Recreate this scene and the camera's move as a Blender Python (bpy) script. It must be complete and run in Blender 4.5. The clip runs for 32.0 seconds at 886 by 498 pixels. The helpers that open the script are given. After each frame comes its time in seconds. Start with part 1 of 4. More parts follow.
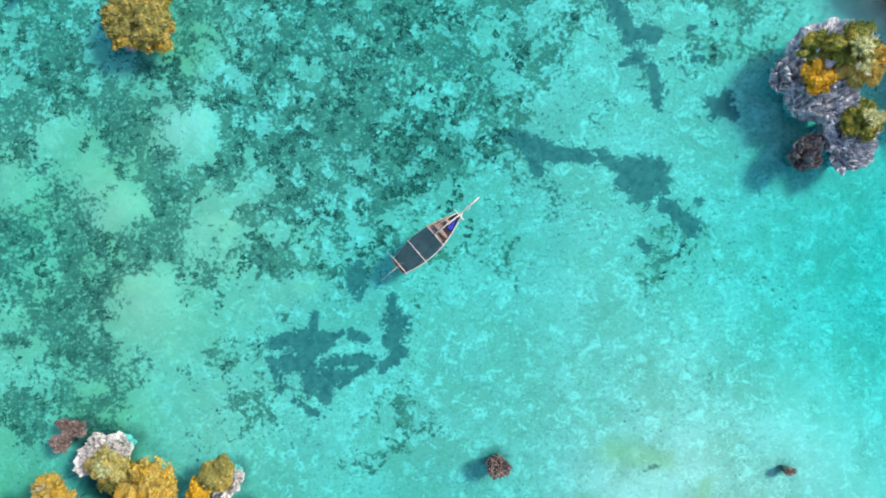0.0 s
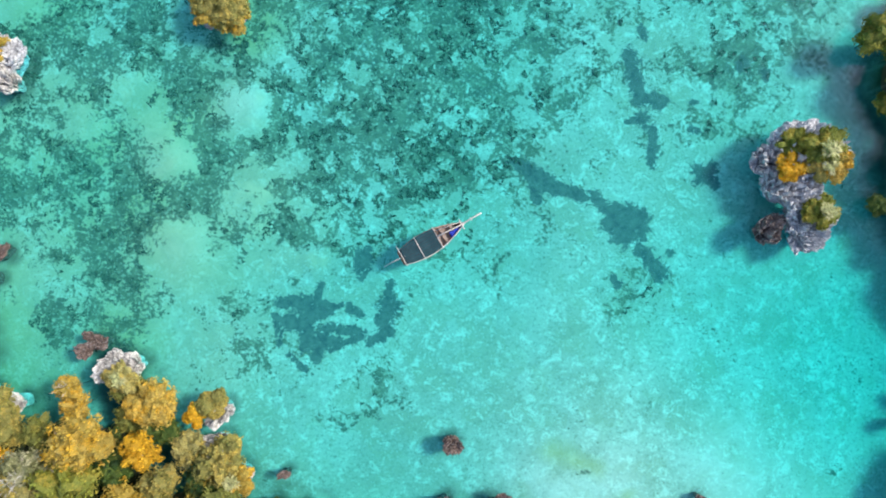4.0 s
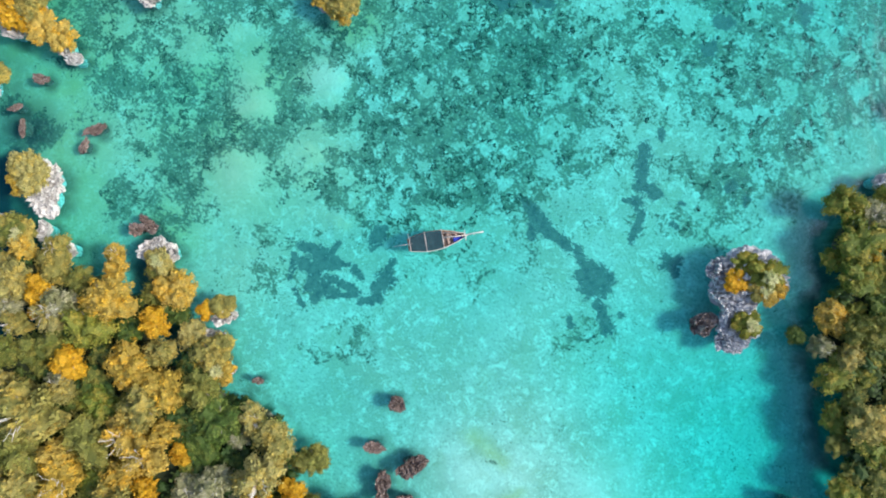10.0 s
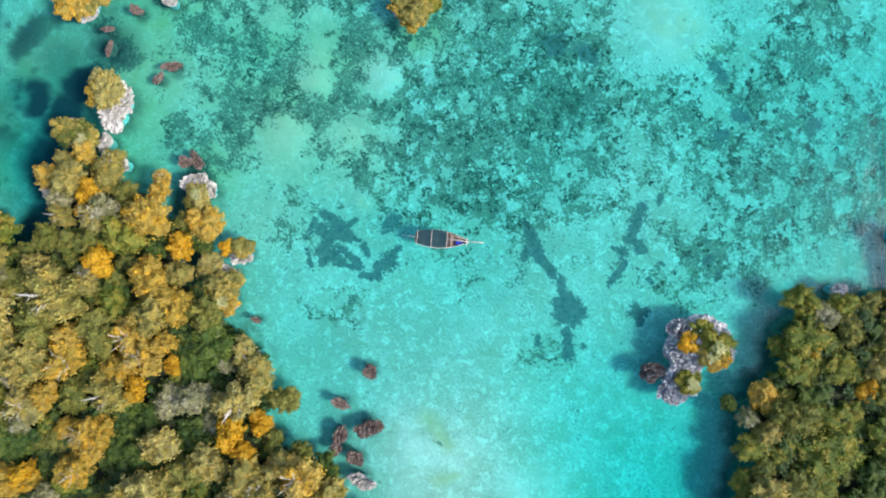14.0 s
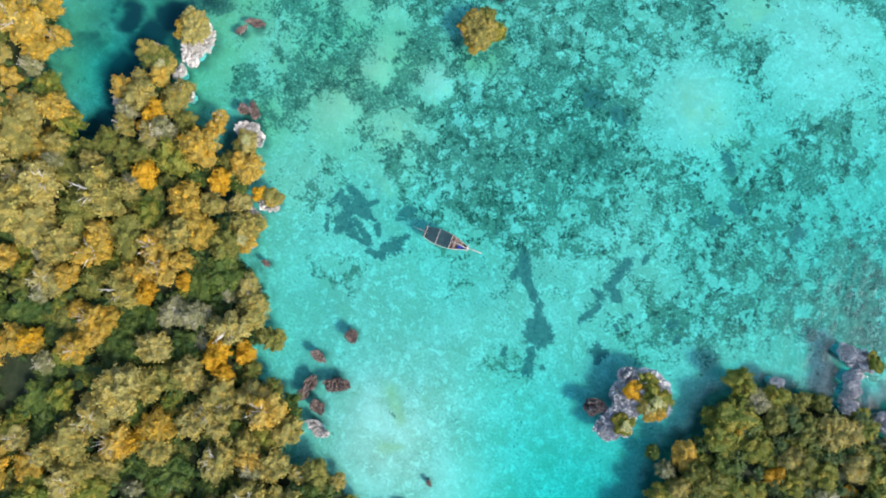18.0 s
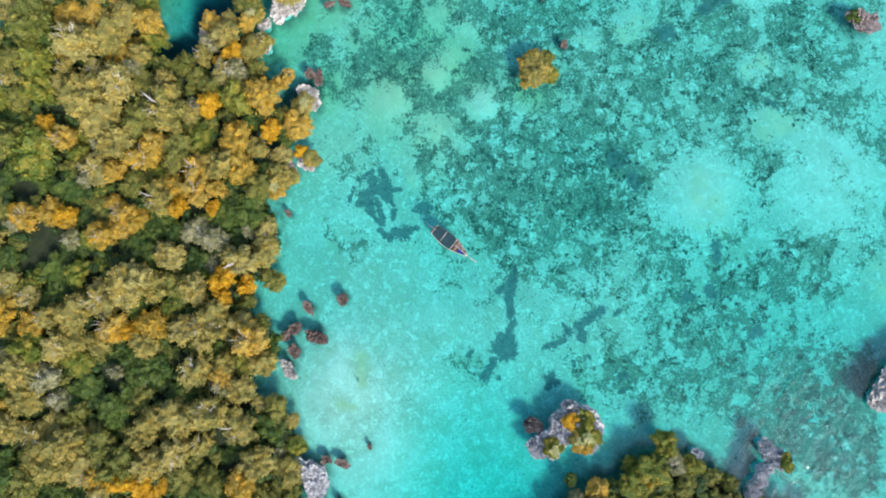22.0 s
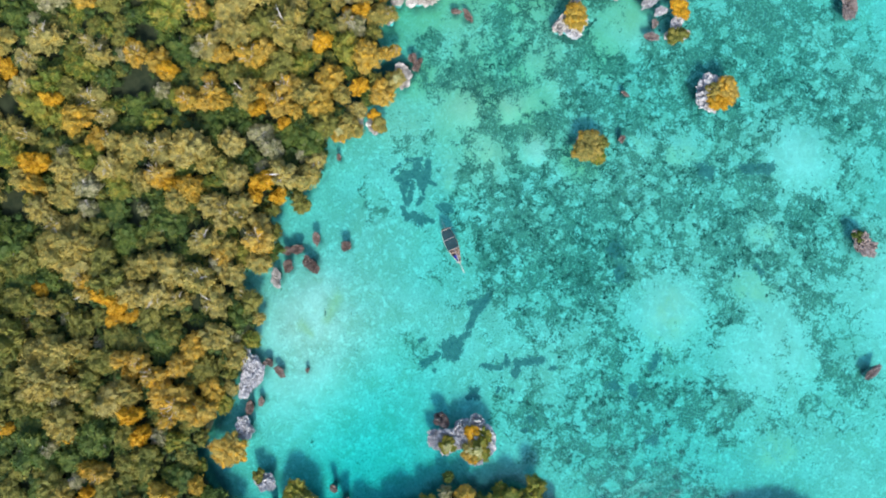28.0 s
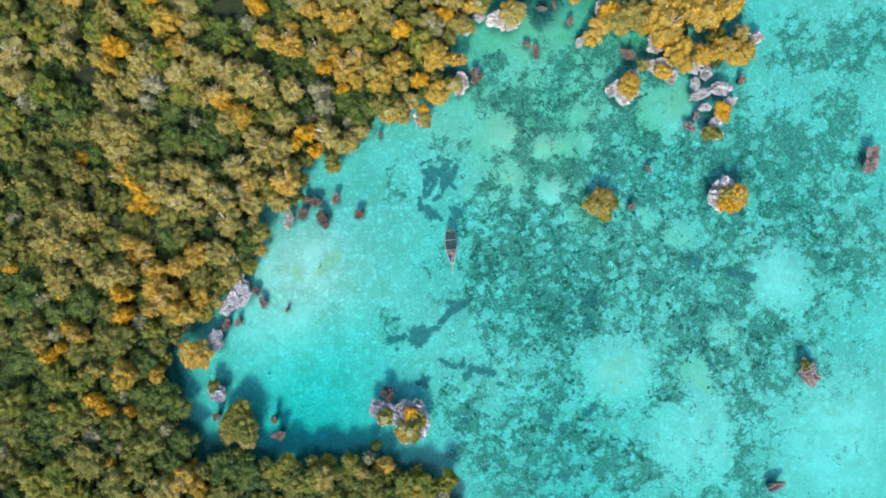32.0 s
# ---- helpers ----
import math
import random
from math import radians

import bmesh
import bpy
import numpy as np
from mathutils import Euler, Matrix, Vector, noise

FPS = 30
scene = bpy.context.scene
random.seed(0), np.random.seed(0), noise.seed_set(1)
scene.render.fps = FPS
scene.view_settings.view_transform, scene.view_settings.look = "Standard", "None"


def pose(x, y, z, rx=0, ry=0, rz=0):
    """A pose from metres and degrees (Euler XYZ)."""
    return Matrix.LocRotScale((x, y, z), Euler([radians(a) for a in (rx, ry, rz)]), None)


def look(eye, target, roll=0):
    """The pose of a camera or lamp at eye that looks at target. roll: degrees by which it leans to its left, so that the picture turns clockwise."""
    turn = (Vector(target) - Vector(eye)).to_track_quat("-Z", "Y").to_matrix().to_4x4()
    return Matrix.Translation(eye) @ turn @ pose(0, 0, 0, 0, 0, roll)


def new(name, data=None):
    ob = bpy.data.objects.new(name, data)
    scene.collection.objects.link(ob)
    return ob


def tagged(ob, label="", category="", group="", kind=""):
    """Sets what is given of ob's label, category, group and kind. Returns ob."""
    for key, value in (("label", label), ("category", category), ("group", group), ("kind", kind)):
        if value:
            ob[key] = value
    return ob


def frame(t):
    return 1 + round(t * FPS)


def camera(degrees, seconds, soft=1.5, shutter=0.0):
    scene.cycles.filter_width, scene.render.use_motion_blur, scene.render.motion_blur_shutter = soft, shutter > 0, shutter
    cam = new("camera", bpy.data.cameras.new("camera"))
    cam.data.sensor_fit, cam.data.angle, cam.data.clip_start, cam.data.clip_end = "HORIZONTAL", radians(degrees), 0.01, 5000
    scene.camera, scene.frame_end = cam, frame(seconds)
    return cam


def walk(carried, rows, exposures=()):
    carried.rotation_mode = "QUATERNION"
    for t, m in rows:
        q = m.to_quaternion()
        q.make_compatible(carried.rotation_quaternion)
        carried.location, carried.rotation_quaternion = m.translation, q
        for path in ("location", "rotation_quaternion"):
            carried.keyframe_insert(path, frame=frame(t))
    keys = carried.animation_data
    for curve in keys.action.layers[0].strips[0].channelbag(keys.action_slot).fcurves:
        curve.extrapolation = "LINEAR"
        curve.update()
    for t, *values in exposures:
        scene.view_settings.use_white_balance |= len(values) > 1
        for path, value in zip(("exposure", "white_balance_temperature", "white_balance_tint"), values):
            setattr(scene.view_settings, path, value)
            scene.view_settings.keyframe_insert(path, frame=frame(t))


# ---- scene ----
# A drone climbs and turns over a turquoise lagoon with an anchored wooden boat,
# coral limestone islets and scrub-covered shores. X, Y lie on the water, z = 0 is its surface.

# ---------------------------------------------------------------- camera
cam = camera(73.7, 32.0, soft=1.9)


def flight(t):
    """The drone's pose: it climbs, turns to its left and drifts a little, looking down."""
    s = t / 32.0
    x = 0.265 + 3.922 * s - 1.647 * s ** 2 - 3.346 * s ** 3
    y = 0.279 + 2.742 * s - 0.495 * s ** 2 + 2.495 * s ** 3
    z = 55.171 + 63.127 * s + 17.531 * s ** 2 - 4.641 * s ** 3
    turn = 83.425 * s + 48.088 * s ** 2 - 0.689 * s ** 3 - 4.471 * s ** 4
    return pose(x, y, z, 0, 0, turn) @ pose(0, 0, 0, 1.088) @ pose(0, 0, 0, 0, 1.417)


walk(cam, [(t, flight(t)) for t in range(33)], exposures=[(0, 0.24), (32, 0.22)])

# ---------------------------------------------------------------- light
SUN_AZIMUTH, SUN_HEIGHT = 62.0, 41.5
world = bpy.data.worlds.new("sky")
scene.world = world
world.use_nodes = True
wn = world.node_tree.nodes
sky = wn.new("ShaderNodeTexSky")
sky.sky_type, sky.sun_disc = "NISHITA", False
sky.sun_elevation, sky.sun_rotation = radians(SUN_HEIGHT), radians(SUN_AZIMUTH)
sky.air_density, sky.dust_density = 1.0, 1.8
world.node_tree.links.new(sky.outputs[0], wn["Background"].inputs[0])
wn["Background"].inputs[1].default_value = 0.2

sun = new("sun", bpy.data.lights.new("sun", "SUN"))
sun.data.energy, sun.data.angle, sun.data.color = 3.5, radians(11.0), (1.0, 0.94, 0.85)
ch = math.cos(radians(SUN_HEIGHT))
SUN_FROM = Vector((ch * math.sin(radians(SUN_AZIMUTH)), ch * math.cos(radians(SUN_AZIMUTH)), math.sin(radians(SUN_HEIGHT))))
sun.matrix_world = look(SUN_FROM * 300, (0, 0, 0))


# ---------------------------------------------------------------- numbers
def vnoise(x, y, seed=0.0):
    """Smooth value noise on the plane, 0 to 1."""
    ix, iy = np.floor(x), np.floor(y)
    fx, fy = x - ix, y - iy
    fx, fy = fx * fx * (3 - 2 * fx), fy * fy * (3 - 2 * fy)

    def h(a, b):
        v = np.sin(a * 127.1 + b * 311.7 + seed * 74.7) * 43758.5453
        return v - np.floor(v)

    return (h(ix, iy) * (1 - fx) + h(ix + 1, iy) * fx) * (1 - fy) + (h(ix, iy + 1) * (1 - fx) + h(ix + 1, iy + 1) * fx) * fy


def fbm(x, y, seed=0.0, octaves=4):
    total, amp, norm = 0.0, 1.0, 0.0
    for k in range(octaves):
        total = total + amp * vnoise(x * 2 ** k, y * 2 ** k, seed + 9.7 * k)
        norm += amp
        amp *= 0.5
    return total / norm


def vnoise3(p, seed=0.0):
    """Smooth value noise in space for an array of points, 0 to 1."""
    i = np.floor(p)
    f = p - i
    f = f * f * (3 - 2 * f)
    out = 0.0
    for dx in (0, 1):
        for dy in (0, 1):
            for dz in (0, 1):
                v = np.sin((i[:, 0] + dx) * 127.1 + (i[:, 1] + dy) * 311.7 + (i[:, 2] + dz) * 191.9 + seed * 74.7) * 43758.5453
                w = (f[:, 0] if dx else 1 - f[:, 0]) * (f[:, 1] if dy else 1 - f[:, 1]) * (f[:, 2] if dz else 1 - f[:, 2])
                out = out + (v - np.floor(v)) * w
    return out


def smooth(a, b, v):
    s = np.clip((v - a) / (b - a), 0, 1)
    return s * s * (3 - 2 * s)


# ---------------------------------------------------------------- materials
class Nodes:
    """A material's node tree with short ways to add nodes."""

    def __init__(self, name):
        self.mat = bpy.data.materials.new(name)
        self.mat.use_nodes = True
        self.tree = self.mat.node_tree
        self.tree.nodes.clear()
        self.out = self.tree.nodes.new("ShaderNodeOutputMaterial")

    def add(self, kind, **inputs):
        n = self.tree.nodes.new("ShaderNode" + kind)
        for key, value in inputs.items():
            self.put(n, key.replace("_", " "), value)
        return n

    def put(self, n, key, value):
        sock = n.inputs[int(key[1:])] if key[0] == "i" and key[1:].isdigit() else n.inputs[key]
        if isinstance(value, bpy.types.NodeSocket):
            self.tree.links.new(value, sock)
        else:
            sock.default_value = value

    def math(self, op, a, b=0.0, clamp=False):
        n = self.tree.nodes.new("ShaderNodeMath")
        n.operation, n.use_clamp = op, clamp
        self.put(n, "i0", a)
        self.put(n, "i1", b)
        return n.outputs[0]

    def noise(self, scale, detail=4.0, rough=0.55, vector=None, distort=0.0):
        n = self.add("TexNoise", Scale=scale, Detail=detail, Roughness=rough, Distortion=distort)
        self.put(n, "Vector", vector or self.coord())
        return n.outputs[0]

    def coord(self):
        return self.add("TexCoord").outputs["Object"]

    def step(self, value, a, b, x=0.0, y=1.0):
        n = self.tree.nodes.new("ShaderNodeMapRange")
        n.interpolation_type = "SMOOTHSTEP"
        for key, v in zip(("Value", "From Min", "From Max", "To Min", "To Max"), (value, a, b, x, y)):
            self.put(n, key, v)
        return n.outputs[0]

    def mix(self, fac, a, b):
        n = self.tree.nodes.new("ShaderNodeMix")
        n.data_type = "RGBA"
        self.put(n, "i0", fac)
        for i, v in ((6, a), (7, b)):
            self.put(n, "i%d" % i, (*v, 1.0) if isinstance(v, tuple) else v)
        return n.outputs[2]

    def attr(self, name):
        n = self.add("Attribute")
        n.attribute_name = name
        return n.outputs["Fac"]

    def bump(self, height, strength, distance):
        return self.add("Bump", Height=height, Strength=strength, Distance=distance).outputs[0]

    def done(self, shader):
        self.tree.links.new(shader, self.out.inputs[0])
        return self.mat


def plain(name, a, b, scale=2.0, rough=0.8, bump=0.3, depth=0.02, c=None, fine=8.0, vary=0.25):
    """A surface that varies between colours at two scales, with grain relief and a shade of its own for each object."""
    n = Nodes(name)
    col = n.mix(n.step(n.noise(scale), 0.35, 0.65), a, b)
    if c:
        col = n.mix(n.step(n.noise(scale * 3.1, 5.0, 0.65), 0.52, 0.66), col, c)
    rnd = n.add("ObjectInfo").outputs["Random"]
    grain = n.noise(scale * fine, 6.0, 0.65)
    val = n.math("ADD", n.math("MULTIPLY", rnd, vary), n.math("MULTIPLY", grain, 0.5))
    hsv = n.add("HueSaturation", Color=col, Value=n.math("ADD", val, 0.75 - vary / 2))
    p = n.add("BsdfPrincipled", Base_Color=hsv.outputs[0], Roughness=rough, Normal=n.bump(grain, bump, depth))
    return n.done(p.outputs[0])


def leafy(name, a, b, c):
    """Leaves: a colour for the tree, one for the clump and one for the sprays of leaves, gap shade painted into the
    fine hollows, some light passing through.
    """
    n = Nodes(name)
    xyz = n.coord()
    tree = n.add("ObjectInfo").outputs["Random"]
    clump, leaf = n.attr("clump"), n.add("NewGeometry").outputs["Random Per Island"]
    spray = n.noise(1.3, 5.0, 0.7, xyz)
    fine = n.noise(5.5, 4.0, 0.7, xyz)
    col = n.mix(n.step(n.math("ADD", n.math("MULTIPLY", tree, 0.6), n.math("MULTIPLY", clump, 0.4)), 0.2, 0.8), a, b)
    warm = n.math("ADD", n.math("MULTIPLY", clump, 0.4), n.math("MULTIPLY", spray, 0.8))
    col = n.mix(n.step(warm, 0.56, 0.82), col, c)
    # Shade of the gaps between sprays, painted dark where the fine relief is low.
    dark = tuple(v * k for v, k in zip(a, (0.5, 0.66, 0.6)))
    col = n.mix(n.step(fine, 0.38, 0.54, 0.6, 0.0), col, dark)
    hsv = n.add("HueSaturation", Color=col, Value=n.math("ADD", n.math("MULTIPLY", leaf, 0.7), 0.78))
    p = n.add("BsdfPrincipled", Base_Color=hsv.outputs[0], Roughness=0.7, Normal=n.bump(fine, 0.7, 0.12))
    tr = n.add("BsdfTranslucent", Color=hsv.outputs[0])
    m = n.add("MixShader", i0=0.2, i1=p.outputs[0], i2=tr.outputs[0])
    return n.done(m.outputs[0])


def ground_material():
    """Coral sand with seagrass, green silt and, above the water, weathered limestone and leaf litter; the near-black
    rock colour also paints shade along the shores and round rocks.
    """
    n = Nodes("coral_sand_and_seagrass")
    xyz = n.coord()
    warp = n.add("TexNoise", Scale=0.55, Detail=4.0, Roughness=0.6, Vector=xyz).outputs["Color"]
    bent = n.add("VectorMath", i0=warp, i1=(4.2, 4.2, 0.0))
    bent.operation = "MULTIPLY"
    bent2 = n.add("VectorMath", i0=bent.outputs[0], i1=xyz)
    lobes = n.add("TexVoronoi", Vector=bent2.outputs[0], Scale=0.34)
    rims = n.add("TexVoronoi", Vector=bent2.outputs[0], Scale=0.34)
    rims.feature = "DISTANCE_TO_EDGE"
    lobe = n.add("SeparateColor", Color=lobes.outputs["Color"]).outputs[0]
    dots = n.add("TexVoronoi", Vector=xyz, Scale=1.75).outputs["Distance"]
    sand = n.mix(n.step(n.noise(0.12, 5.0, 0.6, xyz), 0.38, 0.62), (0.56, 0.53, 0.44), (0.70, 0.67, 0.58))
    sand = n.mix(n.step(lobe, 0.45, 0.9, 0.0, 0.42), sand, (0.50, 0.47, 0.34))
    sand = n.mix(n.step(n.noise(0.8, 6.0, 0.75, xyz, 0.6), 0.5, 0.61, 0.0, 0.78), sand, (0.92, 0.90, 0.80))
    sand = n.mix(n.step(n.noise(2.3, 6.0, 0.75, xyz), 0.49, 0.62, 0.0, 0.66), sand, (0.36, 0.385, 0.31))
    sand = n.mix(n.step(n.noise(2.9, 3.0, 0.6, xyz), 0.6, 0.68, 0.0, 0.5), sand, (0.97, 0.95, 0.88))
    sand = n.mix(n.attr("clean"), sand, (0.86, 0.84, 0.76))
    sand = n.mix(n.attr("silt"), sand, (0.54, 0.48, 0.19))
    film = n.math("MULTIPLY", n.attr("algae"), n.step(n.noise(0.45, 6.0, 0.7, xyz, 0.5), 0.36, 0.62, 0.25, 1.0))
    sand = n.mix(film, sand, (0.80, 0.66, 0.46))
    sand = n.mix(n.step(n.noise(0.28, 6.0, 0.65, xyz, 0.8), 0.5, 0.62, 0.0, 0.3), sand, (0.50, 0.50, 0.36))
    weed = n.mix(n.step(n.noise(0.9, 6.0, 0.75, xyz), 0.38, 0.62), (0.08, 0.112, 0.09), (0.22, 0.24, 0.165))
    crumbs = n.math("MULTIPLY", n.step(dots, 0.12, 0.3, 1.0, 0.0), n.step(n.noise(1.1, 4.0, 0.6, xyz), 0.46, 0.56, 0.0, 0.9))
    weed = n.mix(crumbs, weed, (0.62, 0.60, 0.48))
    weed = n.mix(n.step(n.noise(2.6, 3.0, 0.6, xyz), 0.55, 0.62, 0.0, 0.75), weed, (0.48, 0.48, 0.37))
    broad = n.math("MULTIPLY", n.math("SUBTRACT", n.noise(0.21, 4.0, 0.6, xyz, 0.4), 0.5), 1.0)
    middle = n.math("MULTIPLY", n.math("SUBTRACT", n.noise(0.75, 5.0, 0.65, xyz, 0.3), 0.5), 0.72)
    small = n.math("MULTIPLY", n.math("SUBTRACT", n.noise(2.4, 4.0, 0.65, xyz), 0.5), 1.3)
    cell = n.math("ADD", n.math("MULTIPLY", n.math("SUBTRACT", lobe, 0.5), -0.3), n.math("MULTIPLY", n.step(rims.outputs["Distance"], 0.02, 0.22, 0.42, -0.1), n.attr("grass")))
    patch = n.math("ADD", n.math("ADD", n.math("ADD", broad, middle), n.math("ADD", small, cell)), 0.5)
    edge = n.math("SUBTRACT", 0.94, n.math("MULTIPLY", n.attr("grass"), 0.92))
    mask = n.step(n.math("SUBTRACT", patch, edge), -0.06, 0.1, 0.0, 0.86)
    bed = n.mix(mask, sand, weed)
    turf = n.mix(n.step(n.noise(1.1, 6.0, 0.75, xyz), 0.36, 0.64), (0.085, 0.13, 0.14), (0.19, 0.22, 0.205))
    rag = n.math("ADD", n.attr("firm"), n.math("MULTIPLY", n.math("SUBTRACT", n.noise(1.1, 6.0, 0.75, xyz, 0.8), 0.5), 2.3))
    bed = n.mix(n.step(rag, 0.38, 0.62, 0.0, 0.95), bed, turf)
    bed = n.add("HueSaturation", Color=bed, Value=0.77, Saturation=1.05).outputs[0]
    # Dark of the deep, shaded creek and inlets, put into the bed colour.
    bed = n.mix(n.attr("dark_bed"), bed, (0.030, 0.032, 0.042))
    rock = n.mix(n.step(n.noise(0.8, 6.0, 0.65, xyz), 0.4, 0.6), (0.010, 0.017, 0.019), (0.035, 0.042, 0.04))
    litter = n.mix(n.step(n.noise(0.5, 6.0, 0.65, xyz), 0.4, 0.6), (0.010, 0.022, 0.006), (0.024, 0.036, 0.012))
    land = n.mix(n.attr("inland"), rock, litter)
    col = n.mix(n.attr("rocky_shaded"), bed, land)
    p = n.add("BsdfPrincipled", Base_Color=col, Roughness=0.9, Normal=n.bump(n.noise(3.0, 6.0, 0.7, xyz), 0.5, 0.08))
    return n.done(p.outputs[0])


def water_material():
    """Clear sea water: what passes is coloured by the depth below, the rest is reflected by a rippled surface."""
    n = Nodes("lagoon_water")
    xyz = n.coord()
    d = n.attr("depth")
    tint = n.add("CombineColor")
    for i, k in enumerate((0.56, 0.957, 0.967)):
        n.put(tint, "i%d" % i, n.math("POWER", k, d))
    through_it = n.add("BsdfTransparent", Color=tint.outputs[0])
    turned = n.add("Mapping", Vector=xyz, Rotation=(0, 0, radians(40))).outputs[0]
    rip = n.add("Mapping", Vector=turned, Scale=(0.55, 1.0, 1.0)).outputs[0]
    long_rip = n.add("Mapping", Vector=turned, Scale=(0.1, 0.8, 1.0)).outputs[0]
    swell = n.math("ADD", n.noise(0.9, 2.0, 0.5, rip), n.math("MULTIPLY", n.noise(0.6, 2.0, 0.5, long_rip), 1.2))
    height = n.math("MULTIPLY", swell, n.math("ADD", n.math("MULTIPLY", n.attr("wind"), 0.42), 0.001))
    normal = n.bump(height, 1.0, 0.55)
    gloss = n.add("BsdfGlossy", Color=(1, 1, 1, 1), Roughness=0.03, Normal=normal)
    share = n.math("ADD", n.math("MULTIPLY", n.attr("wind"), 0.055), 0.006)
    m = n.add("MixShader", i0=share, i1=through_it.outputs[0], i2=gloss.outputs[0])
    return n.done(m.outputs[0])


GROUND = ground_material()
WATER = water_material()
OCHRE = leafy("ochre_leaves", (0.40, 0.28, 0.036), (0.53, 0.385, 0.09), (0.68, 0.40, 0.028))
TAN = leafy("tan_leaves", (0.26, 0.237, 0.056), (0.41, 0.36, 0.125), (0.50, 0.375, 0.076))
OLIVE = leafy("olive_leaves", (0.135, 0.158, 0.024), (0.22, 0.222, 0.045), (0.31, 0.275, 0.05))
GREEN = leafy("green_leaves", (0.045, 0.098, 0.012), (0.085, 0.145, 0.018), (0.15, 0.19, 0.026))
YELLOW = leafy("golden_leaves", (0.54, 0.30, 0.010), (0.66, 0.38, 0.013), (0.70, 0.42, 0.02))
FRESH = leafy("yellow_green_leaves", (0.13, 0.18, 0.018), (0.23, 0.245, 0.03), (0.38, 0.31, 0.04))
SILVER = leafy("silvery_leaves", (0.20, 0.205, 0.085), (0.31, 0.305, 0.145), (0.44, 0.415, 0.26))
UNDER = leafy("undergrowth_leaves", (0.020, 0.056, 0.009), (0.045, 0.09, 0.013), (0.09, 0.125, 0.02))
ROSETTE = leafy("pale_rosette_leaves", (0.34, 0.37, 0.14), (0.48, 0.46, 0.21), (0.56, 0.52, 0.27))
BARK = plain("grey_bark", (0.20, 0.17, 0.14), (0.34, 0.31, 0.28), 3.0)
TWIG = plain("bleached_twigs", (0.50, 0.47, 0.43), (0.66, 0.63, 0.58), 3.0)
LIME = plain("grey_limestone", (0.44, 0.45, 0.48), (0.70, 0.70, 0.72), 1.6, 0.9, 0.8, 0.2, (0.20, 0.20, 0.21), 7.0)
WHITE_LIME = plain("bleached_limestone", (0.46, 0.44, 0.42), (0.70, 0.68, 0.655), 1.1, 0.9, 0.8, 0.2, (0.27, 0.245, 0.225), 8.0)
RED_ROCK = plain("rusty_coral_rock", (0.10, 0.068, 0.056), (0.20, 0.14, 0.118), 1.8, 0.9, 0.9, 0.12, (0.38, 0.345, 0.325))
BOULDER = plain("brown_grey_boulder", (0.13, 0.10, 0.09), (0.26, 0.22, 0.21), 0.8, 0.85, 0.8, 0.15, (0.38, 0.35, 0.345))
HULL = plain("weathered_hull_wood", (0.38, 0.23, 0.16), (0.54, 0.38, 0.30), 2.5, 0.7, 0.3, 0.01, (0.20, 0.11, 0.07))
PALE_WOOD = plain("pale_pole_wood", (0.46, 0.41, 0.37), (0.60, 0.56, 0.52), 3.0, 0.8)
PLANK = plain("grey_brown_planks", (0.32, 0.23, 0.18), (0.48, 0.37, 0.31), 3.0, 0.8)
TARP = plain("dark_blue_grey_awning", (0.009, 0.044, 0.056), (0.017, 0.062, 0.076), 1.2, 0.9, 0.3, 0.03)
SEAM = plain("dark_seam_cord", (0.012, 0.02, 0.028), (0.02, 0.03, 0.04), 3.0)
BLUE = plain("bright_blue_tarpaulin", (0.01, 0.02, 0.30), (0.02, 0.05, 0.45), 4.0, 0.6, 0.6, 0.04)
RUST = plain("orange_red_paint", (0.45, 0.12, 0.05), (0.55, 0.20, 0.08), 4.0)
SEAGRASS = plain("seagrass_blades", (0.06, 0.095, 0.075), (0.13, 0.165, 0.12), 2.0)


# ---------------------------------------------------------------- meshes
def mesh_of(name, verts, faces, mats, face_mat=None, smooth_shade=False, floats=None):
    me = bpy.data.meshes.new(name)
    me.from_pydata([tuple(p) for p in verts], [], [tuple(int(i) for i in f) for f in faces])
    for m in mats if isinstance(mats, (list, tuple)) else [mats]:
        me.materials.append(m)
    if face_mat is not None:
        me.polygons.foreach_set("material_index", np.asarray(face_mat, dtype=np.int32))
    if smooth_shade:
        me.polygons.foreach_set("use_smooth", np.ones(len(faces), dtype=bool))
    for key, values in (floats or {}).items():
        me.attributes.new(key, "FLOAT", "POINT").data.foreach_set("value", np.asarray(values, dtype=np.float32))
    me.update()
    return me


def child(name, me, parent, label="", m=None):
    ob = new(name, me)
    ob.parent = parent
    if m is not None:
        ob.matrix_basis = m
    return tagged(ob, label) if label else ob


def part(name, bm, material, parent, label=""):
    """Links a bmesh as one mesh object under a thing or a part."""
    me = bpy.data.meshes.new(name)
    bm.to_mesh(me)
    bm.free()
    me.materials.append(material)
    return child(name, me, parent, label)


def tube(path, radii, sides=6):
    """Vertices and faces of a round bar along a path."""
    verts, faces = [], []
    pts = [Vector(p) for p in path]
    for i, p in enumerate(pts):
        d = (pts[min(i + 1, len(pts) - 1)] - pts[max(i - 1, 0)]).normalized()
        u = d.cross(Vector((0.3, 0.9, 0.31))).normalized()
        w = d.cross(u)
        for k in range(sides):
            a = 2 * math.pi * k / sides
            verts.append(p + radii[i] * (math.cos(a) * u + math.sin(a) * w))
    for i in range(len(pts) - 1):
        for k in range(sides):
            a, b = i * sides + k, i * sides + (k + 1) % sides
            faces.append((a, b, b + sides, a + sides))
    faces.append(tuple(range(sides))[::-1])
    faces.append(tuple(len(verts) - sides + k for k in range(sides)))
    return verts, faces


